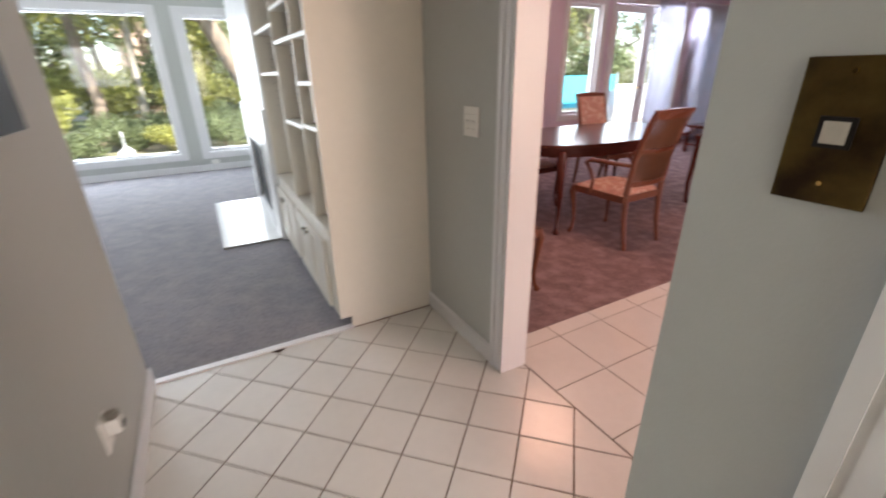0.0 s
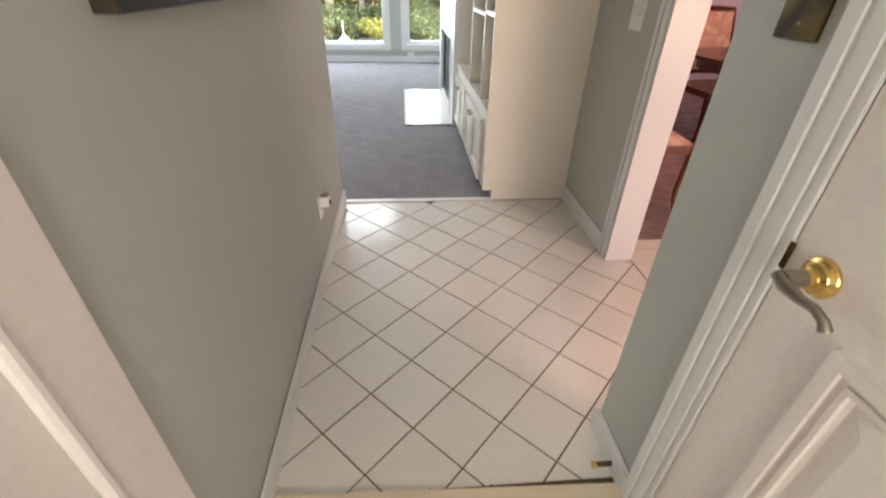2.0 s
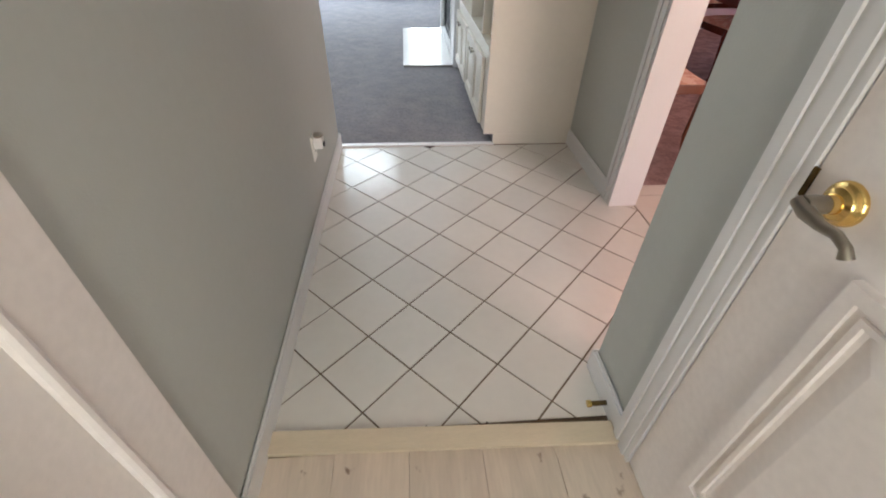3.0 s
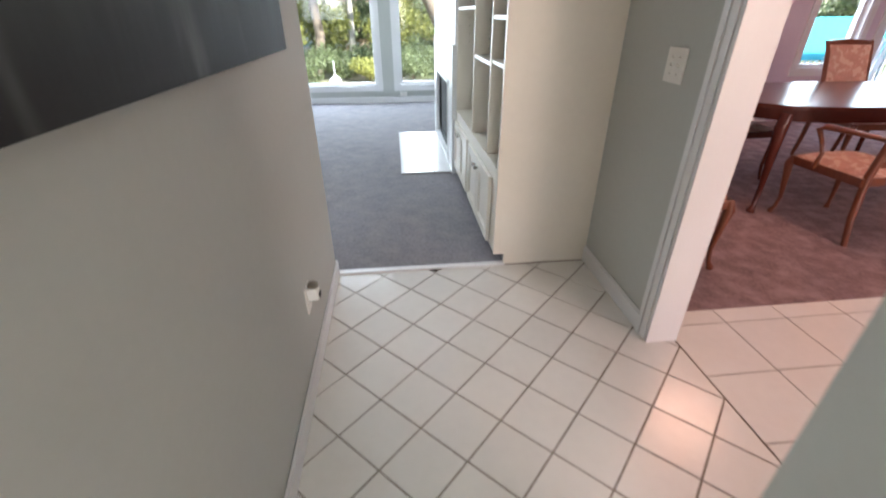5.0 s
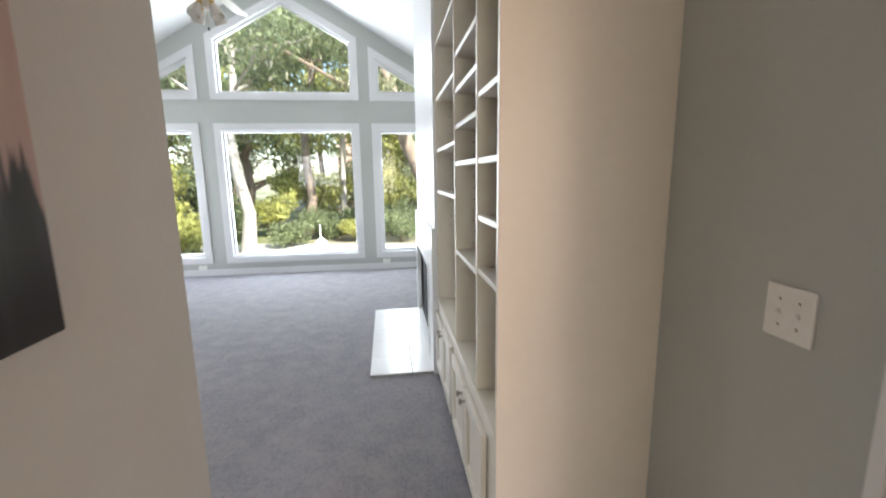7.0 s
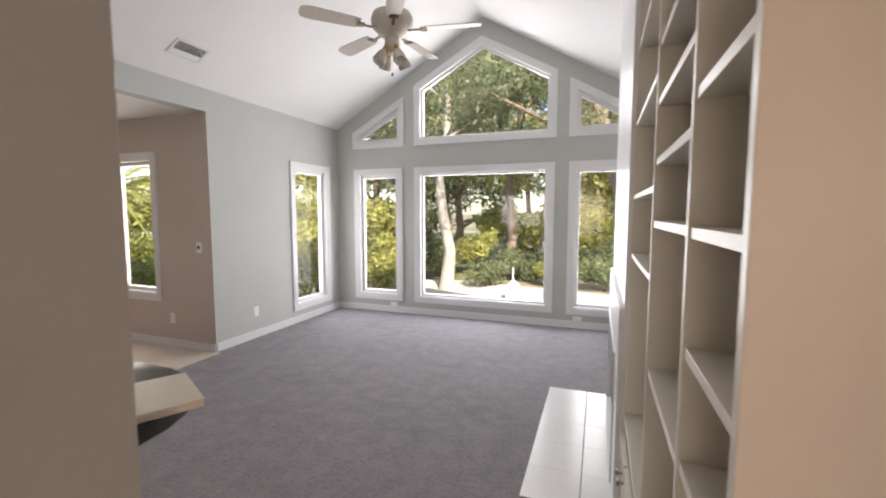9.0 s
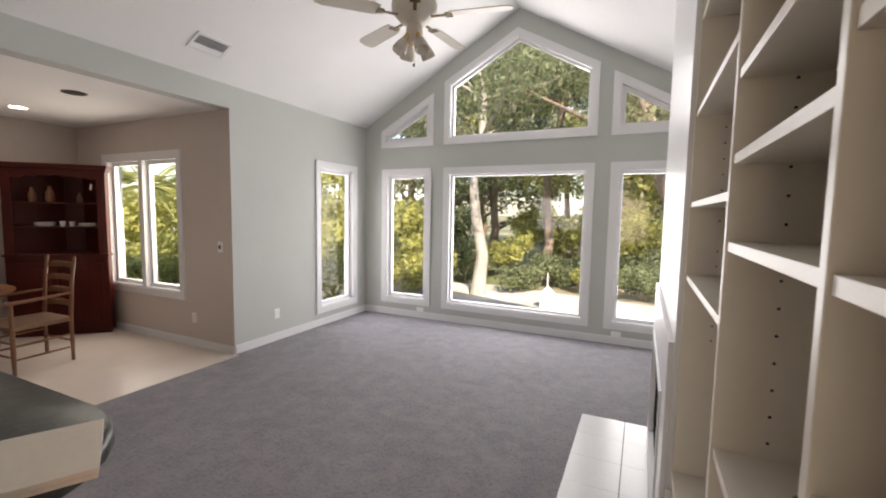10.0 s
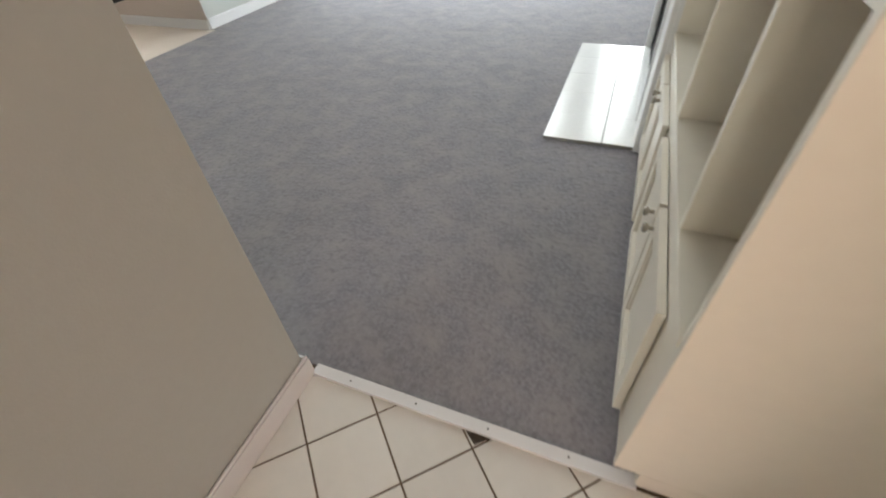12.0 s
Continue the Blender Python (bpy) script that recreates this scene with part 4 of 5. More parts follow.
# ---- nook: hutch, table, ladder-back chairs ----
def hutch(at, turn):
    h = thing("corner_hutch", at, "dark cherry corner hutch with open shelves and crockery", "hutch", turn=turn)
    W, D = 0.50, 0.34
    part("base", prism(bmesh.new(), [(-W, 0), (W, 0), (W, 0.10), (0.12, D + 0.12), (-0.12, D + 0.12), (-W, 0.10)], flat, 0.06, 0.96), HUTCHW, h)
    part("plinth", prism(bmesh.new(), [(-W + 0.01, 0.02), (W - 0.01, 0.02), (W - 0.02, 0.10), (0.12, D + 0.1), (-0.12, D + 0.1), (-W + 0.02, 0.10)], flat, 0.0, 0.06), HUTCHW, h)
    part("worktop", prism(bmesh.new(), [(-W - 0.015, -0.02), (W + 0.015, -0.02), (W + 0.015, 0.10), (0.13, D + 0.12), (-0.13, D + 0.12), (-W - 0.015, 0.10)], flat, 0.96, 0.985), HUTCHW, h)
    for s in (-1, 1):
        d = part("door", boxed(min(s * 0.012, s * 0.44), max(s * 0.012, s * 0.44), -0.016, 0.0, 0.12, 0.88, 0.003), HUTCHW, h)
        part("raised_panel", boxed(min(s * 0.07, s * 0.38), max(s * 0.07, s * 0.38), -0.026, -0.016, 0.19, 0.81, 0.006), HUTCHW, d)
        part("knob", lathe(bmesh.new(), [(0.005, 0), (0.011, 0.012), (0.008, 0.02)], sides=12, m=Matrix.Translation((s * 0.04, -0.016, 0.55)) @ Euler((radians(90), 0, 0)).to_matrix().to_4x4()), AGED, d)
        part("stile", boxed(min(s * (W - 0.09), s * W), max(s * (W - 0.09), s * W), 0.0, 0.022, 0.985, 1.97), HUTCHW, h)
        part("side", prism(bmesh.new(), [(s * W, 0.02), (s * W, 0.10), (s * 0.12, D + 0.12), (s * 0.10, D + 0.10), (s * (W - 0.02), 0.09), (s * (W - 0.02), 0.02)], flat, 0.985, 1.99), HUTCHW, h)
    part("back", prism(bmesh.new(), [(-W, 0.10), (W, 0.10), (0.12, D + 0.12), (-0.12, D + 0.12)], flat, 1.97, 1.99), HUTCHW, h)
    part("back", boxed(-0.12, 0.12, D + 0.10, D + 0.12, 0.985, 1.99), HUTCHW, h)
    for s in (-1, 1):
        part("corner_panel", prism(bmesh.new(), [(s * W, 0.10), (s * 0.12, D + 0.12), (s * 0.12, D + 0.10), (s * (W - 0.015), 0.09)], flat, 0.986, 1.969), HUTCHW, h)
    val = [(-W + 0.09, 1.97), (W - 0.09, 1.97), (W - 0.09, 1.83)] + [(0.41 - 0.82 * i / 12, 1.87 + 0.035 * math.sin(math.pi * i / 12) + 0.012 * math.cos(i * math.pi)) for i in range(13)] + [(-W + 0.09, 1.83)]
    part("valance", prism(bmesh.new(), val, lambda u, v, d: (u, d, v), 0.0, 0.02), HUTCHW, h)
    part("cornice", box(boxed(-W - 0.03, W + 0.03, -0.03, 0.12, 2.0, 2.045, 0.008), -W - 0.015, W + 0.015, -0.012, 0.12, 1.965, 2.0, 0.004), HUTCHW, h)
    for z in (1.31, 1.60):
        part("shelf", prism(bmesh.new(), [(-W + 0.02, 0.03), (W - 0.02, 0.03), (W - 0.03, 0.10), (0.11, D + 0.1), (-0.11, D + 0.1), (-W + 0.03, 0.10)], flat, z - 0.018, z), HUTCHW, h)
    return h


HM = pose(-5.50, 2.375, 0, 0, 0, 43)
hutch((-5.50, 2.375, 0), 43)
CLAY = material("brown_glaze", (0.16, 0.06, 0.025), 0.3, vary=0.2, scale=20)
CHINA = material("white_china", (0.75, 0.73, 0.68), 0.2, vary=0.02, scale=10)


def on_shelf(x, y, z):
    return tuple(HM @ Vector((x, y, z)))


def vase(x, z, mat, label, s=1.0):
    v = thing("vase", on_shelf(x, 0.10, z), label, "vase", "hutch crockery")
    part("body", lathe(bmesh.new(), [(0.028 * s, 0), (0.036 * s, 0.02 * s), (0.038 * s, 0.07 * s), (0.030 * s, 0.11 * s), (0.018 * s, 0.13 * s), (0.017 * s, 0.16 * s), (0.020 * s, 0.165 * s)], sides=16), mat, v, "", True)


vase(-0.26, 1.60, CLAY, "small brown glazed bottle vase on hutch shelf")
vase(-0.09, 1.60, CLAY, "taller amber bottle vase on hutch shelf", 1.15)
vase(0.20, 1.60, CLAY, "squat brown jug on hutch shelf", 0.7)
for x, n, r in ((-0.16, 5, 0.10), (0.26, 4, 0.09)):
    p = thing("plate_stack", on_shelf(x, 0.12, 1.31), "stack of white china plates on hutch shelf", "plates", "hutch crockery")
    for i in range(n):
        part("plate", lathe(bmesh.new(), [(r * 0.6, 0.009 * i), (r, 0.009 * i + 0.012), (r, 0.009 * i + 0.015), (r * 0.6, 0.009 * i + 0.004)], sides=20), CHINA, p, "", True)
for x in (0.02, 0.11):
    c = thing("cup", on_shelf(x, 0.10, 1.31), "small white china cup on hutch shelf", "cup", "hutch crockery")
    part("bowl", lathe(bmesh.new(), [(0.018, 0), (0.026, 0.02), (0.031, 0.06), (0.029, 0.06), (0.02, 0.012)], sides=14), CHINA, c, "", True)
tag = thing("paper_tag", on_shelf(0.36, -0.005, 1.80), "small white paper tag hanging on the hutch", "tag")
part("card", boxed(-0.02, 0.02, -0.001, 0.001, -0.05, 0.02, m=Matrix.Rotation(radians(18), 4, 'Y')), CHINA, tag)

tb = thing("round_table", (-5.06, 1.18, 0), "round amber wooden breakfast table on turned legs", "table")
part("tabletop", lathe(bmesh.new(), [(0.60, 0.712), (0.615, 0.722), (0.615, 0.735), (0.605, 0.742)], sides=48), LADDERW, tb, "", True)
part("apron", lathe(bmesh.new(), [(0.43, 0.63), (0.45, 0.63), (0.45, 0.712), (0.43, 0.712)], sides=40), LADDERW, tb)
for k in range(4):
    a = math.pi / 4 + k * math.pi / 2 + 0.2
    x, y = 0.40 * math.cos(a), 0.40 * math.sin(a)
    part("leg", lathe(bmesh.new(), [(0.018, 0), (0.024, 0.03), (0.020, 0.10), (0.032, 0.40), (0.034, 0.52), (0.026, 0.56), (0.036, 0.58), (0.036, 0.712)], (x, y, 0), 14), LADDERW, tb, "", True)


def ladder_chair(at, turn, arms, label):
    """Faces -y; origin under the middle of the seat."""
    c = thing("ladder_chair", at, label, "chair", "breakfast chairs", turn)
    for s in (-1, 1):
        part("back_post", tube(bmesh.new(), [(s * 0.225, 0.24, 0), (s * 0.225, 0.235, 0.42), (s * 0.225, 0.26, 0.80), (s * 0.225, 0.29, 1.03), (s * 0.225, 0.292, 1.05)], [0.016, 0.019, 0.018, 0.015, 0.008], 10), LADDERW, c, "", True)
        part("front_leg", tube(bmesh.new(), [(s * 0.25, -0.23, 0), (s * 0.25, -0.23, 0.2), (s * 0.25, -0.23, 0.66 if arms else 0.44)], [0.015, 0.02, 0.017], 10), LADDERW, c, "", True)
        for z in (0.14, 0.27):
            part("side_stretcher", tube(bmesh.new(), [(s * 0.248, -0.23, z), (s * 0.235, 0, z), (s * 0.225, 0.24, z)], [0.008, 0.012, 0.008], 8), LADDERW, c, "", True)
        if arms:
            part("arm", tube(bmesh.new(), [(s * 0.252, -0.27, 0.665), (s * 0.25, -0.1, 0.67), (s * 0.225, 0.25, 0.69)], [0.02, 0.017, 0.013], 8), LADDERW, c, "", True)
    for z in (0.16, 0.29):
        part("front_stretcher", tube(bmesh.new(), [(-0.25, -0.23, z), (0, -0.23, z), (0.25, -0.23, z)], [0.008, 0.012, 0.008], 8), LADDERW, c, "", True)
    part("back_stretcher", tube(bmesh.new(), [(-0.225, 0.24, 0.2), (0.225, 0.24, 0.2)], 0.010, 8), LADDERW, c)
    for i, z in enumerate((0.53, 0.66, 0.79, 0.92)):
        top = [(-0.215 + 0.43 * k / 10, z + 0.052 + 0.018 * math.sin(math.pi * k / 10) + (0.008 if k in (2, 8) else 0)) for k in range(11)]
        low = [(0.215 - 0.43 * k / 10, z + 0.010 * math.sin(math.pi * k / 10)) for k in range(11)]
        yy = 0.245 + (z - 0.42) * 0.075
        part("slat", prism(bmesh.new(), top + low, lambda u, v, d: (u, yy + d + 0.03 * (1 - (u / 0.215) ** 2), v), 0, 0.009), LADDERW, c)
    part("seat", prism(bmesh.new(), [(-0.262, -0.245), (0.262, -0.245), (0.235, 0.25), (-0.235, 0.25)], flat, 0.405, 0.445), RUSH, c, "woven rush seat")
    return c


ladder_chair((-4.62, 1.75, 0), 4, True, "oak ladder-back armchair with woven rush seat")
ladder_chair((-5.45, 1.52, 0), 62, False, "oak ladder-back side chair with woven rush seat")
ladder_chair((-4.28, 0.72, 0), -120, False, "oak ladder-back side chair pushed to the table")

# ---- dining room ----
dt = thing("dining_table", (3.86, 0.97, 0), "polished mahogany oval dining table on cabriole legs", "dining table")
oval = [(1.10 * math.copysign(abs(math.cos(a)) ** 0.75, math.cos(a)), 0.56 * math.copysign(abs(math.sin(a)) ** 0.75, math.sin(a))) for a in (2 * math.pi * i / 48 for i in range(48))]
bm = prism(bmesh.new(), oval, flat, 0.722, 0.75)
bmesh.ops.bevel(bm, geom=[e for e in bm.edges if abs(e.verts[0].co.z - e.verts[1].co.z) < 1e-5], offset=0.007, segments=2, affect='EDGES')
part("tabletop", bm, MAHOG, dt)
part("apron", prism(bmesh.new(), [(x * 0.90, y * 0.90) for x, y in oval], flat, 0.635, 0.722), MAHOG, dt)


def cabriole(bm, x, y, h, r=0.03, out=0.03):
    l = math.hypot(x, y)
    ux, uy = x / l, y / l
    tube(bm, [(x + ux * 0.012, y + uy * 0.012, 0.0), (x + ux * 0.02, y + uy * 0.02, 0.012), (x, y, 0.05), (x - ux * 0.01, y - uy * 0.01, h * 0.3), (x + ux * out * 0.5, y + uy * out * 0.5, h * 0.72), (x + ux * out, y + uy * out, h * 0.88), (x, y, h)],
         [r * 0.8, r * 0.85, r * 0.5, r * 0.55, r * 0.95, r * 1.2, r * 1.1], 12)
    return bm


for sx in (-1, 1):
    for sy in (-1, 1):
        part("leg", cabriole(bmesh.new(), sx * 0.90, sy * 0.47, 0.70, 0.034), MAHOG, dt, "", True)


def dining_chair(at, turn, arms, cane, wood, label):
    """Faces +y; origin under the middle of the seat."""
    c = thing("dining_chair", at, label, "chair", "dining chairs", turn)
    for s in (-1, 1):
        part("front_leg", cabriole(bmesh.new(), s * 0.225, 0.23, 0.42, 0.024, 0.016), wood, c, "", True)
        part("back_post", tube(bmesh.new(), [(s * 0.205, -0.30, 0), (s * 0.205, -0.265, 0.18), (s * 0.205, -0.245, 0.42), (s * 0.205, -0.275, 0.70), (s * 0.205, -0.35, 0.96), (s * 0.215, -0.395, 1.055)], [0.017, 0.02, 0.024, 0.02, 0.018, 0.015], 10), wood, c, "", True)
        if arms:
            part("arm", tube(bmesh.new(), [(s * 0.205, -0.275, 0.66), (s * 0.25, -0.12, 0.665), (s * 0.268, 0.06, 0.665), (s * 0.262, 0.11, 0.64), (s * 0.262, 0.06, 0.57), (s * 0.26, 0.03, 0.50), (s * 0.245, 0.06, 0.40)], [0.014, 0.016, 0.02, 0.018, 0.013, 0.012, 0.016], 10), wood, c, "", True)
    part("seat_frame", boxed(-0.245, 0.245, -0.255, 0.25, 0.375, 0.43, 0.006), wood, c)
    bm = bmesh.new()
    n = 10
    grid = [[bm.verts.new((-0.24 + 0.48 * i / n, -0.245 + 0.49 * j / n, 0.43 + 0.045 * (1 - abs(2 * i / n - 1) ** 4) * (1 - abs(2 * j / n - 1) ** 4))) for j in range(n + 1)] for i in range(n + 1)]
    for i in range(n):
        for j in range(n):
            bm.faces.new((grid[i][j], grid[i + 1][j], grid[i + 1][j + 1], grid[i][j + 1]))
    part("seat", bm, UPHOL, c, "pink figured seat pad", True)

    def back(v):
        return -0.25 - 0.03 * (v - 0.42) / 0.28 if v < 0.70 else -0.28 - 0.115 * (v - 0.70) / 0.355

    bend = lambda u, v, d: (u, back(v) + d - 0.03 * (1 - (u / 0.21) ** 2), v)
    for v0, v1, nm in ((0.995, 1.055, "crest_rail"), (0.50, 0.54, "lower_rail"), (0.755, 0.785, "middle_rail")):
        if not cane and nm == "middle_rail":
            continue
        top = [(-0.205 + 0.41 * k / 12, v1 + (0.012 * math.sin(math.pi * k / 12) if nm == "crest_rail" else 0)) for k in range(13)]
        part(nm, prism(bmesh.new(), top + [(u, v0) for u, _ in top[::-1]], bend, -0.012, 0.012), wood, c)
    if cane:
        for v0, v1 in ((0.54, 0.755), (0.785, 0.995)):
            bm = bmesh.new()
            for k in range(26):
                u = -0.19 + 0.38 * k / 25
                prism(bm, rect(u - 0.0028, u + 0.0028, v0, v1), bend, -0.003, 0.003)
            for k in range(15):
                v = v0 + (v1 - v0) * (k + 0.5) / 15
                top = [(-0.19 + 0.38 * q / 8, v + 0.0028) for q in range(9)]
                prism(bm, top + [(u, v - 0.0028) for u, _ in top[::-1]], bend, -0.002, 0.004)
            part("cane_panel", bm, CANE, c, "woven cane back panel")
    else:
        bm = bmesh.new()
        rows = [[bm.verts.new((-0.195 + 0.39 * i / 8, back(0.54 + 0.48 * j / 8) + sgn * 0.028 - 0.03 * (1 - ((-0.195 + 0.39 * i / 8) / 0.21) ** 2), 0.54 + 0.48 * j / 8)) for j in range(9) for i in range(9)] for sgn in (-1, 1)]
        for g, rw in enumerate(rows):
            for j in range(8):
                for i in range(8):
                    f = [rw[j * 9 + i], rw[j * 9 + i + 1], rw[(j + 1) * 9 + i + 1], rw[(j + 1) * 9 + i]]
                    bm.faces.new(f if g else f[::-1])
        rim = [i for i in range(9)] + [9 * j + 8 for j in range(1, 9)] + [72 + i for i in range(7, -1, -1)] + [9 * j for j in range(7, 0, -1)]
        for a, b in zip(rim, rim[1:] + rim[:1]):
            bm.faces.new((rows[0][a], rows[0][b], rows[1][b], rows[1][a]))
        part("backrest", bm, UPHOL, c, "pink figured upholstered back", True)
    return c


dining_chair((3.34, 0.25, 0), 2, True, True, CHAIRW, "amber wooden armchair with cane back and pink seat")
dining_chair((4.61, 1.46, 0), 176, False, False, CHAIRW, "amber wooden dining chair with upholstered pink back")
dining_chair((3.29, 1.35, 0), 182, False, False, MAHOG, "dark wooden dining chair tucked under the table")
dining_chair((1.895, 0.03, 0), 180, False, False, CHAIRW, "amber side chair with pale pink seat by the wall")

# pendant over the dining table
pn = thing("pendant_lamp", (3.0, 0.45, 3.0), "warm glass pendant lamp on a brass stem", "pendant lamp")
part("canopy", lathe(bmesh.new(), [(0.065, -0.001), (0.062, -0.02), (0.02, -0.035)], sides=20), BRASS, pn, "", True)
part("stem", tube(bmesh.new(), [(0, 0, -0.03), (0, 0, -0.44)], 0.007, 8), BRASS, pn)
part("cap", lathe(bmesh.new(), [(0.012, -0.42), (0.05, -0.44), (0.055, -0.47)], sides=20), BRASS, pn, "", True)
for k in range(5):
    a = 2 * math.pi * k / 5
    ca, sa = math.cos(a), math.sin(a)
    part("arm", tube(bmesh.new(), [(0.04 * ca, 0.04 * sa, -0.46), (0.14 * ca, 0.14 * sa, -0.54), (0.22 * ca, 0.22 * sa, -0.52), (0.24 * ca, 0.24 * sa, -0.47)], 0.006, 8), BRASS, pn, "", True)
    part("shade", lathe(bmesh.new(), [(0.018, -0.47), (0.040, -0.44), (0.052, -0.38), (0.050, -0.38), (0.036, -0.44)], (0.24 * ca, 0.24 * sa, 0), 16), FROST, pn, "frosted glass shade", True)

# french doors, side window and drapes of the living room
P3 = on_y(3.2)
window("window_9", rect(5.395, 6.255, 0.565, 2.325), P3, "white-cased living room window", split=[rect(5.488, 6.162, 0.658, 2.232)])
fd = tagged(new("door_3"), "white glazed french doors, closed, to the deck", "door", kind="structure")
part("door_casing", ring(bmesh.new(), rect(6.38, 8.26, -0.06, 2.34), 0.07, P3, -0.02, 0.0), TRIM, fd)
for x0, x1 in ((6.46, 7.315), (7.325, 8.18)):
    lf = part("door_leaf", ring(bmesh.new(), rect(x0, x1, 0.03, 2.26), 0.10, P3, 0.03, 0.075), TRIM, fd)
    g = part("pane", prism(bmesh.new(), rect(x0 + 0.09, x1 - 0.09, 0.12, 2.17), P3, 0.05, 0.056), GLASS, lf)
    g.visible_shadow = False
part("door_handle", tube(bmesh.new(), [(7.24, 3.23, 1.02), (7.24, 3.18, 1.02), (7.13, 3.175, 1.02)], 0.011, 10), BRASS, fd, "brass lever")
window("window_10", rect(8.53, 10.27, 0.18, 2.32), P3, "white-cased wide living room window behind drapes", split=[rect(8.618, 10.182, 0.268, 2.232)])


def drape(x0, x1, y, label):
    bm = bmesh.new()
    n = int((x1 - x0) / 0.015)
    rows = []
    for z in (0.03, 1.2, 2.35):
        rows.append([bm.verts.new((x0 + (x1 - x0) * i / n, y + 0.03 * math.sin(i * 0.85) * (1.15 - 0.2 * z / 2.35), z)) for i in range(n + 1)])
    for a, b in zip(rows, rows[1:]):
        for i in range(n):
            bm.faces.new((a[i], a[i + 1], b[i + 1], b[i]))
    ob = single("drape", bm, DRAPE, label, "curtain", smooth=True, group="living room drapes")
    so = ob.modifiers.new("thick", 'SOLIDIFY')
    so.thickness = 0.003


drape(7.42, 8.12, 3.15, "sheer white drape over a french door leaf")
drape(8.40, 9.35, 3.13, "sheer white drape beside the wide window")
rod = thing("curtain_rod", (8.3, 3.13, 2.36), "thin white curtain rod over the drapes", "curtain rod")
part("rod", tube(bmesh.new(), [(-1.0, 0, 0), (1.2, 0, 0)], 0.012, 10), TRIM, rod)
for x in (-0.98, 1.18):
    part("bracket", boxed(x - 0.01, x + 0.01, 0.0, 0.07, -0.01, 0.01), TRIM, rod)
be = thing("low_bench", (7.95, 2.20, 0), "low dark wooden bench by the drapes", "bench")
part("seat", boxed(-0.42, 0.42, -0.19, 0.19, 0.40, 0.45, 0.008), MAHOG, be)
for sx in (-1, 1):
    for sy in (-1, 1):
        part("leg", boxed(sx * 0.38 - 0.022, sx * 0.38 + 0.022, sy * 0.15 - 0.022, sy * 0.15 + 0.022, 0, 0.40, 0.003), MAHOG, be)
    part("stretcher", boxed(sx * 0.38 - 0.012, sx * 0.38 + 0.012, -0.15, 0.15, 0.12, 0.15), MAHOG, be)
part("stretcher", boxed(-0.38, 0.38, -0.012, 0.012, 0.12, 0.15), MAHOG, be)

# deck outside the living room
structure("deck", boxed(4.0, 16, 3.36, 6.3, -0.42, -0.05), FENCE, "weathered wooden deck behind the living room", "deck")
ra = thing("deck_railing", (10, 6.2, -0.05), "white deck railing with slender balusters", "railing")
part("top_rail", boxed(-6, 6, -0.04, 0.04, 0.95, 1.0, 0.004), PAINTW, ra)
part("bottom_rail", boxed(-6, 6, -0.025, 0.025, 0.10, 0.15, 0.004), PAINTW, ra)
for i in range(7):
    part("post", boxed(-6 + i * 2 - 0.045, -6 + i * 2 + 0.045, -0.045, 0.045, 0, 1.06, 0.006), PAINTW, ra)
me = mesh(boxed(-0.018, 0.018, -0.018, 0.018, 0.15, 0.95), "baluster", PAINTW)
for i in range(96):
    if i % 16:
        b = new("baluster", me)
        b.parent = ra
        b.location = (-6 + i * 0.125, 0, 0)
aw = thing("deck_windscreen", (8.6, 5.6, -0.05), "turquoise canvas windscreen on a white frame", "windscreen")
part("canvas", boxed(-0.9, 0.9, -0.01, 0.01, 0.55, 1.25), TURQ, aw)
for x in (-0.92, 0.92):
    part("pole", tube(bmesh.new(), [(x, 0, 0), (x, 0, 1.3)], 0.025, 8), PAINTW, aw)
pc = thing("patio_chair", (8.2, 5.0, -0.05), "white slatted patio chair on the deck", "chair", turn=160)
for sx in (-1, 1):
    part("leg", boxed(sx * 0.25 - 0.02, sx * 0.25 + 0.02, -0.25, -0.21, 0, 0.6), PAINTW, pc)
    part("leg", boxed(sx * 0.25 - 0.02, sx * 0.25 + 0.02, 0.21, 0.25, 0, 0.42), PAINTW, pc)
    part("arm", boxed(sx * 0.27 - 0.035, sx * 0.27 + 0.035, -0.28, 0.28, 0.60, 0.62), PAINTW, pc)
part("seat", boxed(-0.25, 0.25, -0.25, 0.25, 0.40, 0.43), PAINTW, pc)
for i in range(6):
    part("back_slat", boxed(-0.24 + i * 0.083, -0.18 + i * 0.083, 0.22, 0.245, 0.42, 1.0, m=Matrix.Rotation(radians(-8), 4, 'X')), PAINTW, pc)

# ---- garden ----
rng = np.random.default_rng(5)


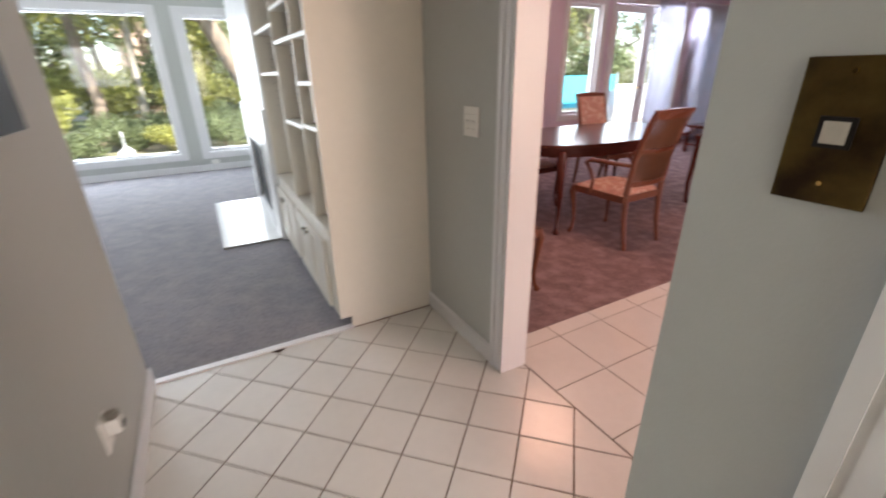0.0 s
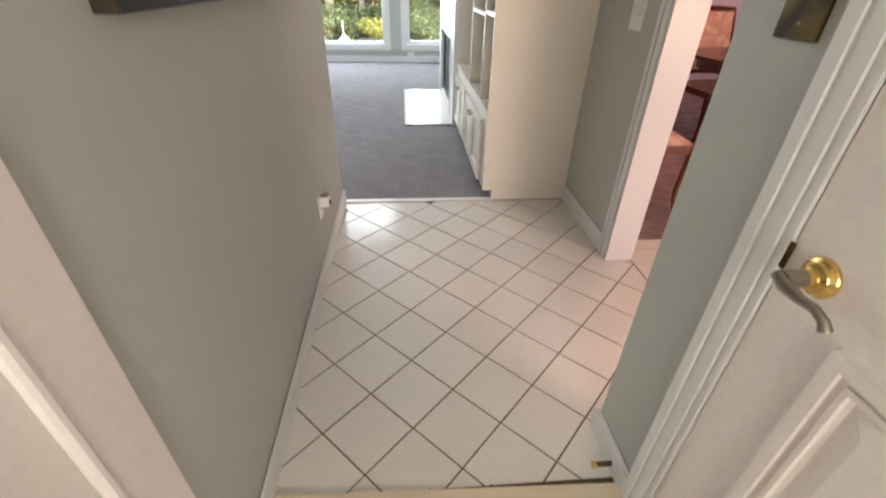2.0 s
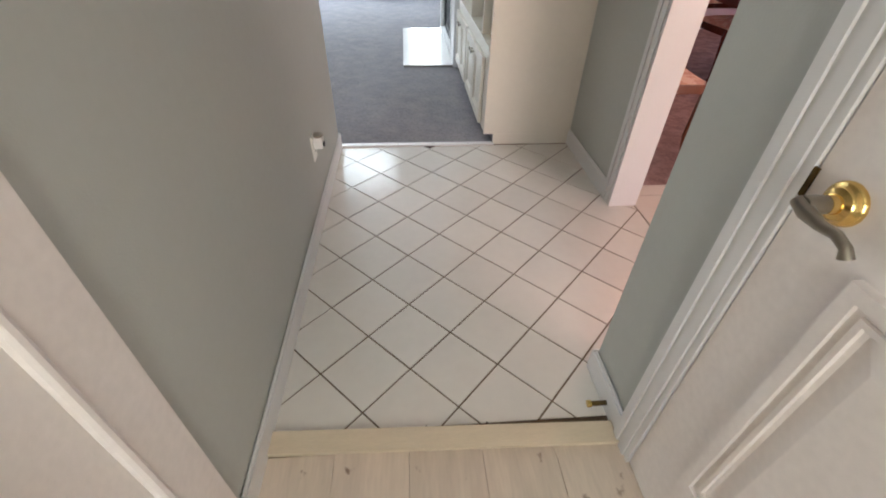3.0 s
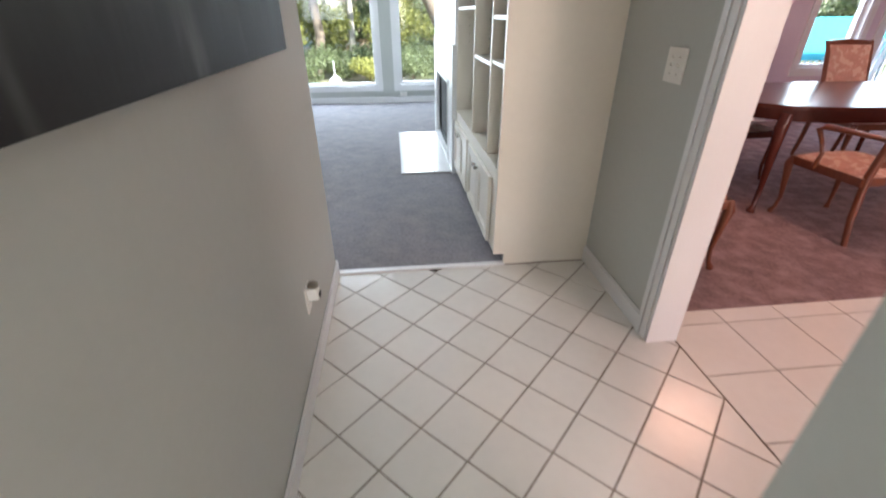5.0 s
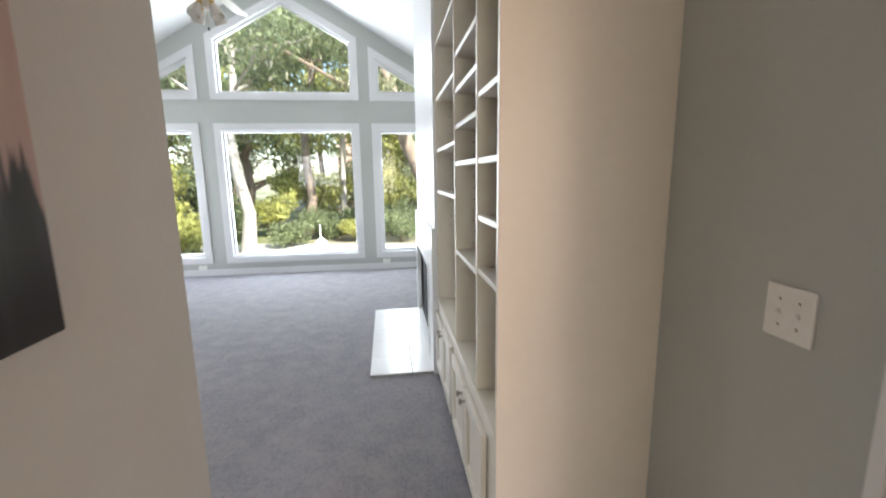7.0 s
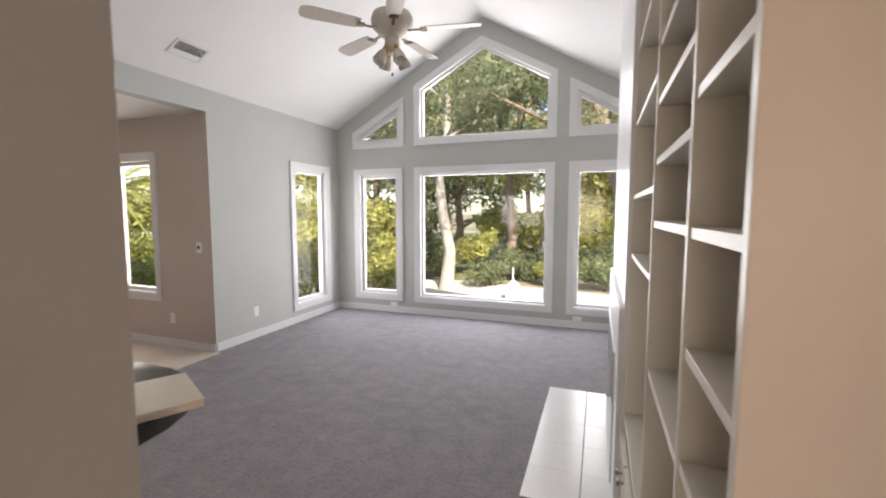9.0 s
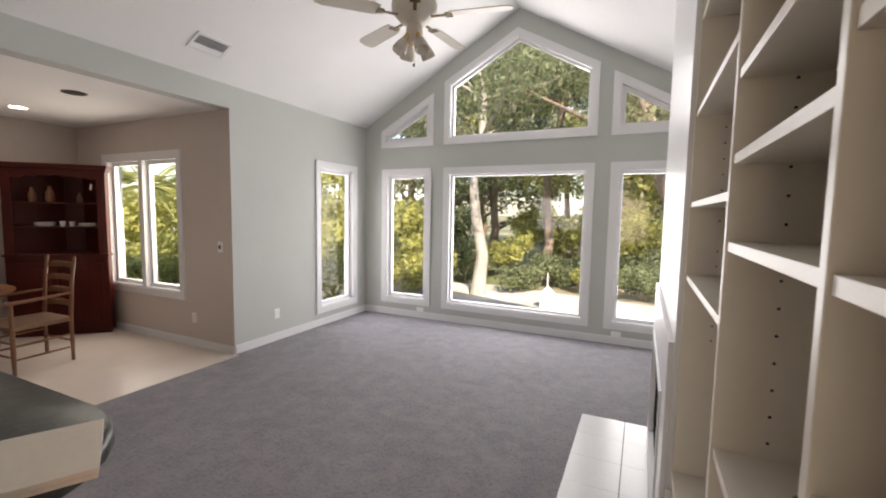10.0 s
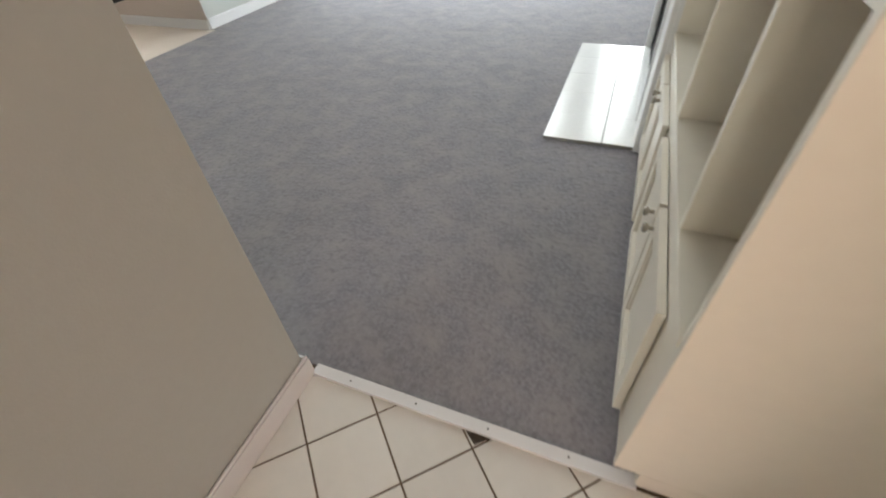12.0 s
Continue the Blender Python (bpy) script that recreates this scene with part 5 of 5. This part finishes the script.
def leaves(name, centres, radii, count, size, mat, parent, droop=0.0, flatness=1.0, label=""):
    """Many small pointed leaves scattered through overlapping clumps."""
    centres, radii = np.asarray(centres, float), np.asarray(radii, float)
    pick = rng.choice(len(centres), count, p=radii ** 2 / (radii ** 2).sum())
    d = rng.normal(size=(count, 3))
    d /= np.linalg.norm(d, axis=1, keepdims=True)
    r = rng.random(count) ** 0.45
    pos = centres[pick] + d * (radii[pick] * r)[:, None] * (1, 1, 0.75 * flatness)
    a = rng.normal(size=(count, 3))
    a[:, 2] -= droop
    a /= np.linalg.norm(a, axis=1, keepdims=True)
    b = np.cross(a, rng.normal(size=(count, 3)))
    b /= np.linalg.norm(b, axis=1, keepdims=True)
    s = size * (0.6 + 0.8 * rng.random(count))[:, None]
    long = 1.0 + 0.7 * (droop > 1)
    quad = np.stack([pos - a * s * long, pos + b * s * 0.42, pos + a * s * long, pos - b * s * 0.42], 1).reshape(-1, 3)
    m = bpy.data.meshes.new(name)
    m.from_pydata(quad.tolist(), [], np.arange(count * 4).reshape(-1, 4).tolist())
    m.materials.append(mat)
    ob = new(name, m)
    ob.parent = parent
    ob["kind"] = "stuff"
    if label:
        ob["label"] = label
    return ob


def tree(base, height, r, lean, spread, n_leaf, size, bark, leaf, label, moss=0, crown=(0.42, 1.0), group="garden trees"):
    t = thing("tree", base, label, "tree", group)
    top = Vector((lean[0], lean[1], height))
    pts = [Vector((0, 0, -0.1)), Vector((0.02, 0, 0.15))]
    for i in range(1, 8):
        f = i / 7
        pts.append(Vector((lean[0] * f + 0.12 * math.sin(i * 1.7), lean[1] * f + 0.1 * math.cos(i * 1.3), height * f * 0.8)))
    rad = [r * 1.45, r * 1.15] + [r * (1 - 0.75 * i / 7) for i in range(1, 8)]
    part("trunk", tube(bmesh.new(), pts, rad, 12), bark, t, "", True)
    ends, sizes = [], []
    for k in range(9):
        f = crown[0] + (crown[1] - crown[0]) * k / 9
        i = min(int(f * 7) + 1, 8)
        start = pts[i]
        a = k * 2.4 + rng.random()
        ln_ = spread * (0.55 + 0.6 * rng.random())
        end = start + Vector((math.cos(a) * ln_, math.sin(a) * ln_, height * 0.10 + rng.random() * height * 0.12))
        midp = (start + end) / 2 + Vector((0.1, 0.15, -0.12 * ln_ * rng.random() + 0.1))
        rr = rad[i] * 0.5
        part("limb", tube(bmesh.new(), [start, midp, end], [rr, rr * 0.7, rr * 0.25], 8), bark, t, "", True)
        for q in range(4):
            ends.append(start.lerp(end, 0.45 + 0.2 * q) + Vector(rng.normal(size=3) * spread * 0.14))
            sizes.append(spread * (0.16 + 0.17 * rng.random()))
    leaves("crown", [tuple(e) for e in ends], sizes, n_leaf, size, leaf, t)
    if moss:
        leaves("hanging_moss", [tuple(e - Vector((0, 0, spread * 0.22))) for e in ends], [s * 0.8 for s in sizes], moss, size * 0.75, MOSS, t, droop=4.0, flatness=1.4, label="grey-green hanging moss")
    return t


def bush(base, r, h, n, size, leaf, label):
    b = thing("bush", base, label, "bush", "garden bushes")
    part("stems", tube(tube(bmesh.new(), [(0, 0, -0.05), (0.1 * r, 0.05, h * 0.7)], [0.03, 0.01], 6), [(0.05, 0, -0.05), (-0.15 * r, 0.1, h * 0.6)], [0.025, 0.01], 6), BARK, b)
    cs, rs = [], []
    for i in range(9):
        a, q = i * 2.4, r * 0.62 * math.sqrt((i + 0.5) / 9)
        cs.append((q * math.cos(a), q * math.sin(a), h * (0.30 + 0.42 * rng.random())))
        rs.append(r * (0.34 + 0.2 * rng.random()))
    leaves("foliage", cs, rs, n, size, leaf, b)
    return b


GZ = -0.42
tree((-2.85, 9.5, GZ), 8.5, 0.16, (-0.4, 0.8), 2.8, 11000, 0.065, BARKL, LEAFB, "oak with pale sunlit trunk and hanging moss", 200, (0.5, 1.0))
tree((-2.05, 13.2, GZ), 9.5, 0.17, (0.3, 0.6), 3.0, 11000, 0.07, BARK, LEAFB, "slender brown-trunked oak in the garden", 150, (0.5, 1.0))
tree((2.3, 11.5, GZ), 9.0, 0.30, (-2.6, 0.8), 3.4, 12000, 0.07, BARK, LEAF, "leaning oak with heavy dark limbs and moss", 250, (0.4, 1.0))
for x, y, h, s, lf in ((-8.5, 16, 10, 3.4, LEAF), (-5.4, 18, 11, 3.6, LEAFB), (-1.0, 20, 12, 3.8, LEAFY), (3.6, 19, 11, 3.6, LEAFB), (7.5, 17, 10, 3.6, LEAF), (-12.5, 14, 10, 3.4, LEAFY), (12, 16, 11, 3.8, LEAFY), (17, 14, 10, 3.6, LEAF),
                       (-3.5, 26, 14, 4.8, LEAFY), (4.5, 27, 14, 4.8, LEAFY), (-7.0, 21, 11, 3.8, LEAFY), (0.8, 22.5, 12, 3.8, LEAFY), (-10, 25, 13, 4.6, LEAF), (11, 26, 13, 4.8, LEAF), (20, 22, 13, 4.6, LEAF), (-18, 18, 12, 4.4, LEAF)):
    tree((x, y, GZ), h, 0.2, (0.4, 0.2), s, 10000, 0.115, BARK, lf, "tall leafy oak in the woodland behind the garden", 90, (0.2, 1.0), "woodland trees")
for x, y, r, h, lf, sz, n, lb in (
        (-4.7, 6.7, 1.25, 2.0, LEAFY, 0.06, 5200, "sunlit yellow-green shrub beside the side window"),
        (-4.5, 9.2, 1.2, 1.5, LEAFY, 0.07, 4200, "sunlit yellow-green shrub by the path"),
        (-3.9, 11.2, 0.9, 1.4, LEAFB, 0.06, 2600, "leafy green shrub by the pale tree"),
        (-0.9, 12.4, 0.9, 0.9, LEAFB, 0.06, 2600, "low dark green shrub by the path"),
        (0.4, 12.8, 0.9, 0.9, LEAFB, 0.06, 2600, "low dark green shrub by the path"),
        (-2.2, 14.5, 1.6, 2.4, LEAFY, 0.09, 4200, "rounded green understory shrub"),
        (0.6, 15.5, 1.6, 2.6, LEAFY, 0.09, 4200, "sunny green understory shrub"),
        (-5.8, 13.5, 1.7, 2.6, LEAFB, 0.09, 4200, "tall green understory shrub"),
        (3.8, 14.5, 1.6, 2.2, LEAFB, 0.09, 3600, "green understory shrub below oaks"),
        (-7.0, 4.2, 1.0, 1.2, PALM, 0.09, 3000, "grassy sunlit clump outside the nook"),
        (-9.0, 5.4, 1.3, 1.5, LEAFY, 0.08, 3600, "yellow-green shrub outside the nook"),
        (-1.4, 11.6, 0.8, 1.0, LEAFB, 0.05, 3000, "round green shrub below the slender oak"),
        (1.3, 12.0, 0.9, 1.3, LEAFB, 0.05, 3200, "round green shrub by the path"),
        (-3.2, 12.6, 1.0, 1.6, LEAFY, 0.06, 3200, "sunlit yellow-green shrub below the oaks"),
        (-0.4, 16.4, 1.8, 2.8, LEAFB, 0.08, 4200, "tall green understory shrub"),
        (2.2, 16.8, 1.8, 2.8, LEAFB, 0.08, 4200, "tall green understory shrub"),
        (-2.0, 10.3, 0.7, 0.8, LEAFB, 0.045, 2600, "small round shrub at the path's edge"),
        (0.9, 10.6, 0.8, 0.9, LEAFB, 0.045, 2600, "small round shrub at the path's edge"),
        (-0.3, 11.0, 0.7, 0.7, LEAFY, 0.045, 2600, "small sunlit shrub at the path's edge"),
        (9.5, 12.0, 2.0, 3.0, LEAFB, 0.10, 4200, "green shrub beyond the deck"),
        (14.0, 11.0, 2.2, 3.4, LEAFB, 0.10, 4200, "green shrub beyond the deck")):
    bush((x, y, GZ), r, h, n, sz, lf, lb)


def palm(base, h, n, label):
    p = thing("palm", base, label, "palm", "garden palms")
    part("trunk", tube(bmesh.new(), [(0, 0, -0.1), (0.05, 0, h * 0.5), (0.12, 0.02, h)], [0.13, 0.10, 0.09], 12), BARKL, p, "", True)
    for k in range(n):
        a, e = k * 2.4, radians(-25 + 85 * k / n)
        bm = bmesh.new()
        pts = []
        for i in range(7):
            f = i / 6
            rr = 1.25 * f
            pts.append(Vector((0.12 + math.cos(a) * rr * math.cos(e), math.sin(a) * rr * math.cos(e), h + rr * math.sin(e) - 0.45 * f * f)))
        tube(bm, pts, [0.014] * 6 + [0.004], 5)
        side = Vector((-math.sin(a), math.cos(a), 0))
        for i in range(2, 7):
            for q in range(3):
                c = pts[i - 1].lerp(pts[i], q / 3)
                for s in (-1, 1):
                    tip = c + side * s * 0.42 + (pts[i] - pts[i - 1]) * 0.9 + Vector((0, 0, -0.12))
                    v = [bm.verts.new(c), bm.verts.new(c.lerp(tip, 0.5) + Vector((0, 0, 0.025))), bm.verts.new(tip), bm.verts.new(c.lerp(tip, 0.5) - (pts[i] - pts[i - 1]) * 0.12)]
                    bm.faces.new(v)
        part("frond", bm, PALM, p)
    return p


palm((-8.2, 4.9, GZ), 2.4, 12, "palm with arching fronds outside the nook window")
palm((-9.0, 8.0, GZ), 3.2, 12, "taller palm behind the nook window")
palm((-1.0, 14.2, GZ), 3.6, 10, "palm among the oaks")
for x, y, r, h in ((-9.6, 7.6, 1.8, 3.2), (-7.4, 8.2, 1.6, 2.8), (-11.5, 6.4, 1.9, 3.4), (-9.0, 12.5, 1.8, 3.0), (-6.2, 10.4, 1.5, 2.6)):
    bush((x, y, GZ), r, h, 4200, 0.09, LEAFY, "tall sunlit yellow-green shrub in the side garden")

# pale path, mailbox-like white planter, fences, far house
structure("path", prism(bmesh.new(), [(-12, 7.0), (-4, 6.4), (-1.2, 6.6), (0.2, 7.6), (1.4, 8.6), (4, 9.2), (4, 10.2), (1.4, 10.0), (-0.6, 10.4), (-2.6, 11.0), (-5, 10.6), (-12, 11)], flat, -0.424, -0.41), SAND, "pale sandy garden path in sunlight", "path")
pl = thing("white_planter", (-1.0, 8.75, GZ), "white painted garden marker with pointed top", "garden marker")
part("post", prism(bmesh.new(), [(-0.13, 0.01), (0.13, 0.01), (0.13, 0.34), (0.0, 0.46), (-0.13, 0.34)], lambda u, v, d: (u, d, v), -0.10, 0.10), PAINTW, pl)
part("stake", tube(bmesh.new(), [(0, 0, 0.4), (0, 0, 0.75)], 0.014, 8), PAINTW, pl)
fe = thing("rail_fence", (0.6, 15.6, GZ), "weathered low wooden fence at the garden's end", "fence")
for i in range(9):
    part("post", boxed(-2.4 + i * 0.8 - 0.06, -2.4 + i * 0.8 + 0.06, -0.06, 0.06, 0, 0.95, 0.01), FENCE, fe)
for z in (0.25, 0.55, 0.82):
    part("rail", boxed(-2.5, 4.1, -0.03, 0.03, z - 0.06, z + 0.06, 0.008), FENCE, fe)
wl = thing("low_wall", (2.6, 10.6, GZ), "low white garden wall with wooden cap", "wall")
part("wall_body", boxed(-0.9, 1.6, -0.15, 0.15, 0, 0.55, 0.01), PAINTW, wl)
part("cap", boxed(-0.95, 1.65, -0.2, 0.2, 0.55, 0.62, 0.008), FENCE, wl)
ho = thing("far_house", (3.5, 36, GZ), "far house with orange stucco wall behind the trees", "house")
part("wall", boxed(-7, 7, 0, 6, 0, 5.5), STUCCO, ho)
part("roof", prism(bmesh.new(), [(-7.6, 5.5), (7.6, 5.5), (0, 8.2)], lambda u, v, d: (u, d, v), -0.5, 6.5), ROOFM, ho)
for i in range(4):
    w = part("window", boxed(-5.6 + i * 3.4, -4.2 + i * 3.4, -0.08, -0.01, 2.9, 4.4), PAINTW, ho)
    part("pane", boxed(-5.5 + i * 3.4, -4.3 + i * 3.4, -0.1, -0.085, 3.0, 4.3), BLACK, w)

# ---- floor pieces ----
# hall: diagonal square tiles, cut at the walls
DU, DV, JOINT = 0.2924, 0.2924, 0.0084
EDGE = (0.006, 1.577, -1.888, -0.034)
U0, V0 = -0.400 - 4 * DU, 2.093 - 2 * DV
for i in range(-5, 12):
    for j in range(-8, 10):
        u0, u1 = U0 + i * DU + JOINT / 2, U0 + (i + 1) * DU - JOINT / 2
        v0, v1 = V0 + j * DV + JOINT / 2, V0 + (j + 1) * DV - JOINT / 2
        poly = [((u + v) / 2, (u - v) / 2) for u, v in ((u0, v0), (u0, v1), (u1, v1), (u1, v0))]
        poly = clip(poly, EDGE)
        if len(poly) < 3:
            continue
        ox, oy = poly[0]
        if abs(sum(poly[q - 1][0] * poly[q][1] - poly[q][0] * poly[q - 1][1] for q in range(len(poly)))) < 0.002:
            continue
        ins = inset(poly, 0.0016) if len(poly) == 4 else poly
        bm = bmesh.new()
        a = [bm.verts.new((u, v, -0.004)) for u, v in poly]
        b = [bm.verts.new((u, v, -0.0012)) for u, v in poly]
        c = [bm.verts.new((u, v, 0.0)) for u, v in ins]
        n = len(poly)
        for q in range(n):
            bm.faces.new((a[q - 1], a[q], b[q], b[q - 1]))
            bm.faces.new((b[q - 1], b[q], c[q], c[q - 1]))
        bm.faces.new(c)
        part("tile", bm, TILE, floor_hall)
# foyer: larger square tiles
for i in range(11):
    for j in range(-1, 10):
        x0, y1 = 1.583 + i * 0.314, -0.673 - j * 0.312
        poly = clip(rect(x0 + 0.003, x0 + 0.311, y1 - 0.309, y1 - 0.003), (1.584, 5.0, -3.6, -0.572))
        if len(poly) < 3:
            continue
        part("tile", prism(bmesh.new(), poly, flat, -0.004, 0.0), TILE, floor_foyer)
# entry planks
for i in range(5):
    x0, x1 = -0.012 + i * 0.206, -0.012 + (i + 1) * 0.206
    cut = -2.95 + 0.35 * (i % 3)
    part("plank", boxed(x0 + 0.0006, x1 - 0.0006, cut + 0.0006, -1.952, -0.006, 0.002, 0.0006), PLANK, floor_entry)
    part("plank", boxed(x0 + 0.0006, x1 - 0.0006, -4.4, cut - 0.0006, -0.006, 0.002, 0.0006), PLANK, floor_entry)
# broken tile corner at the carpet strip, showing dark bedding
part("chip", prism(bmesh.new(), [(0.520, -0.036), (0.592, -0.036), (0.556, -0.066)], flat, -0.002, 0.0012), HOLE, floor_hall, "dark chipped tile corner")
for x in (0.44, 0.62, 0.30):
    part("chip", prism(bmesh.new(), [(x, -1.900), (x + 0.022, -1.901), (x + 0.012, -1.884)], flat, -0.002, 0.0012), HOLE, floor_hall)
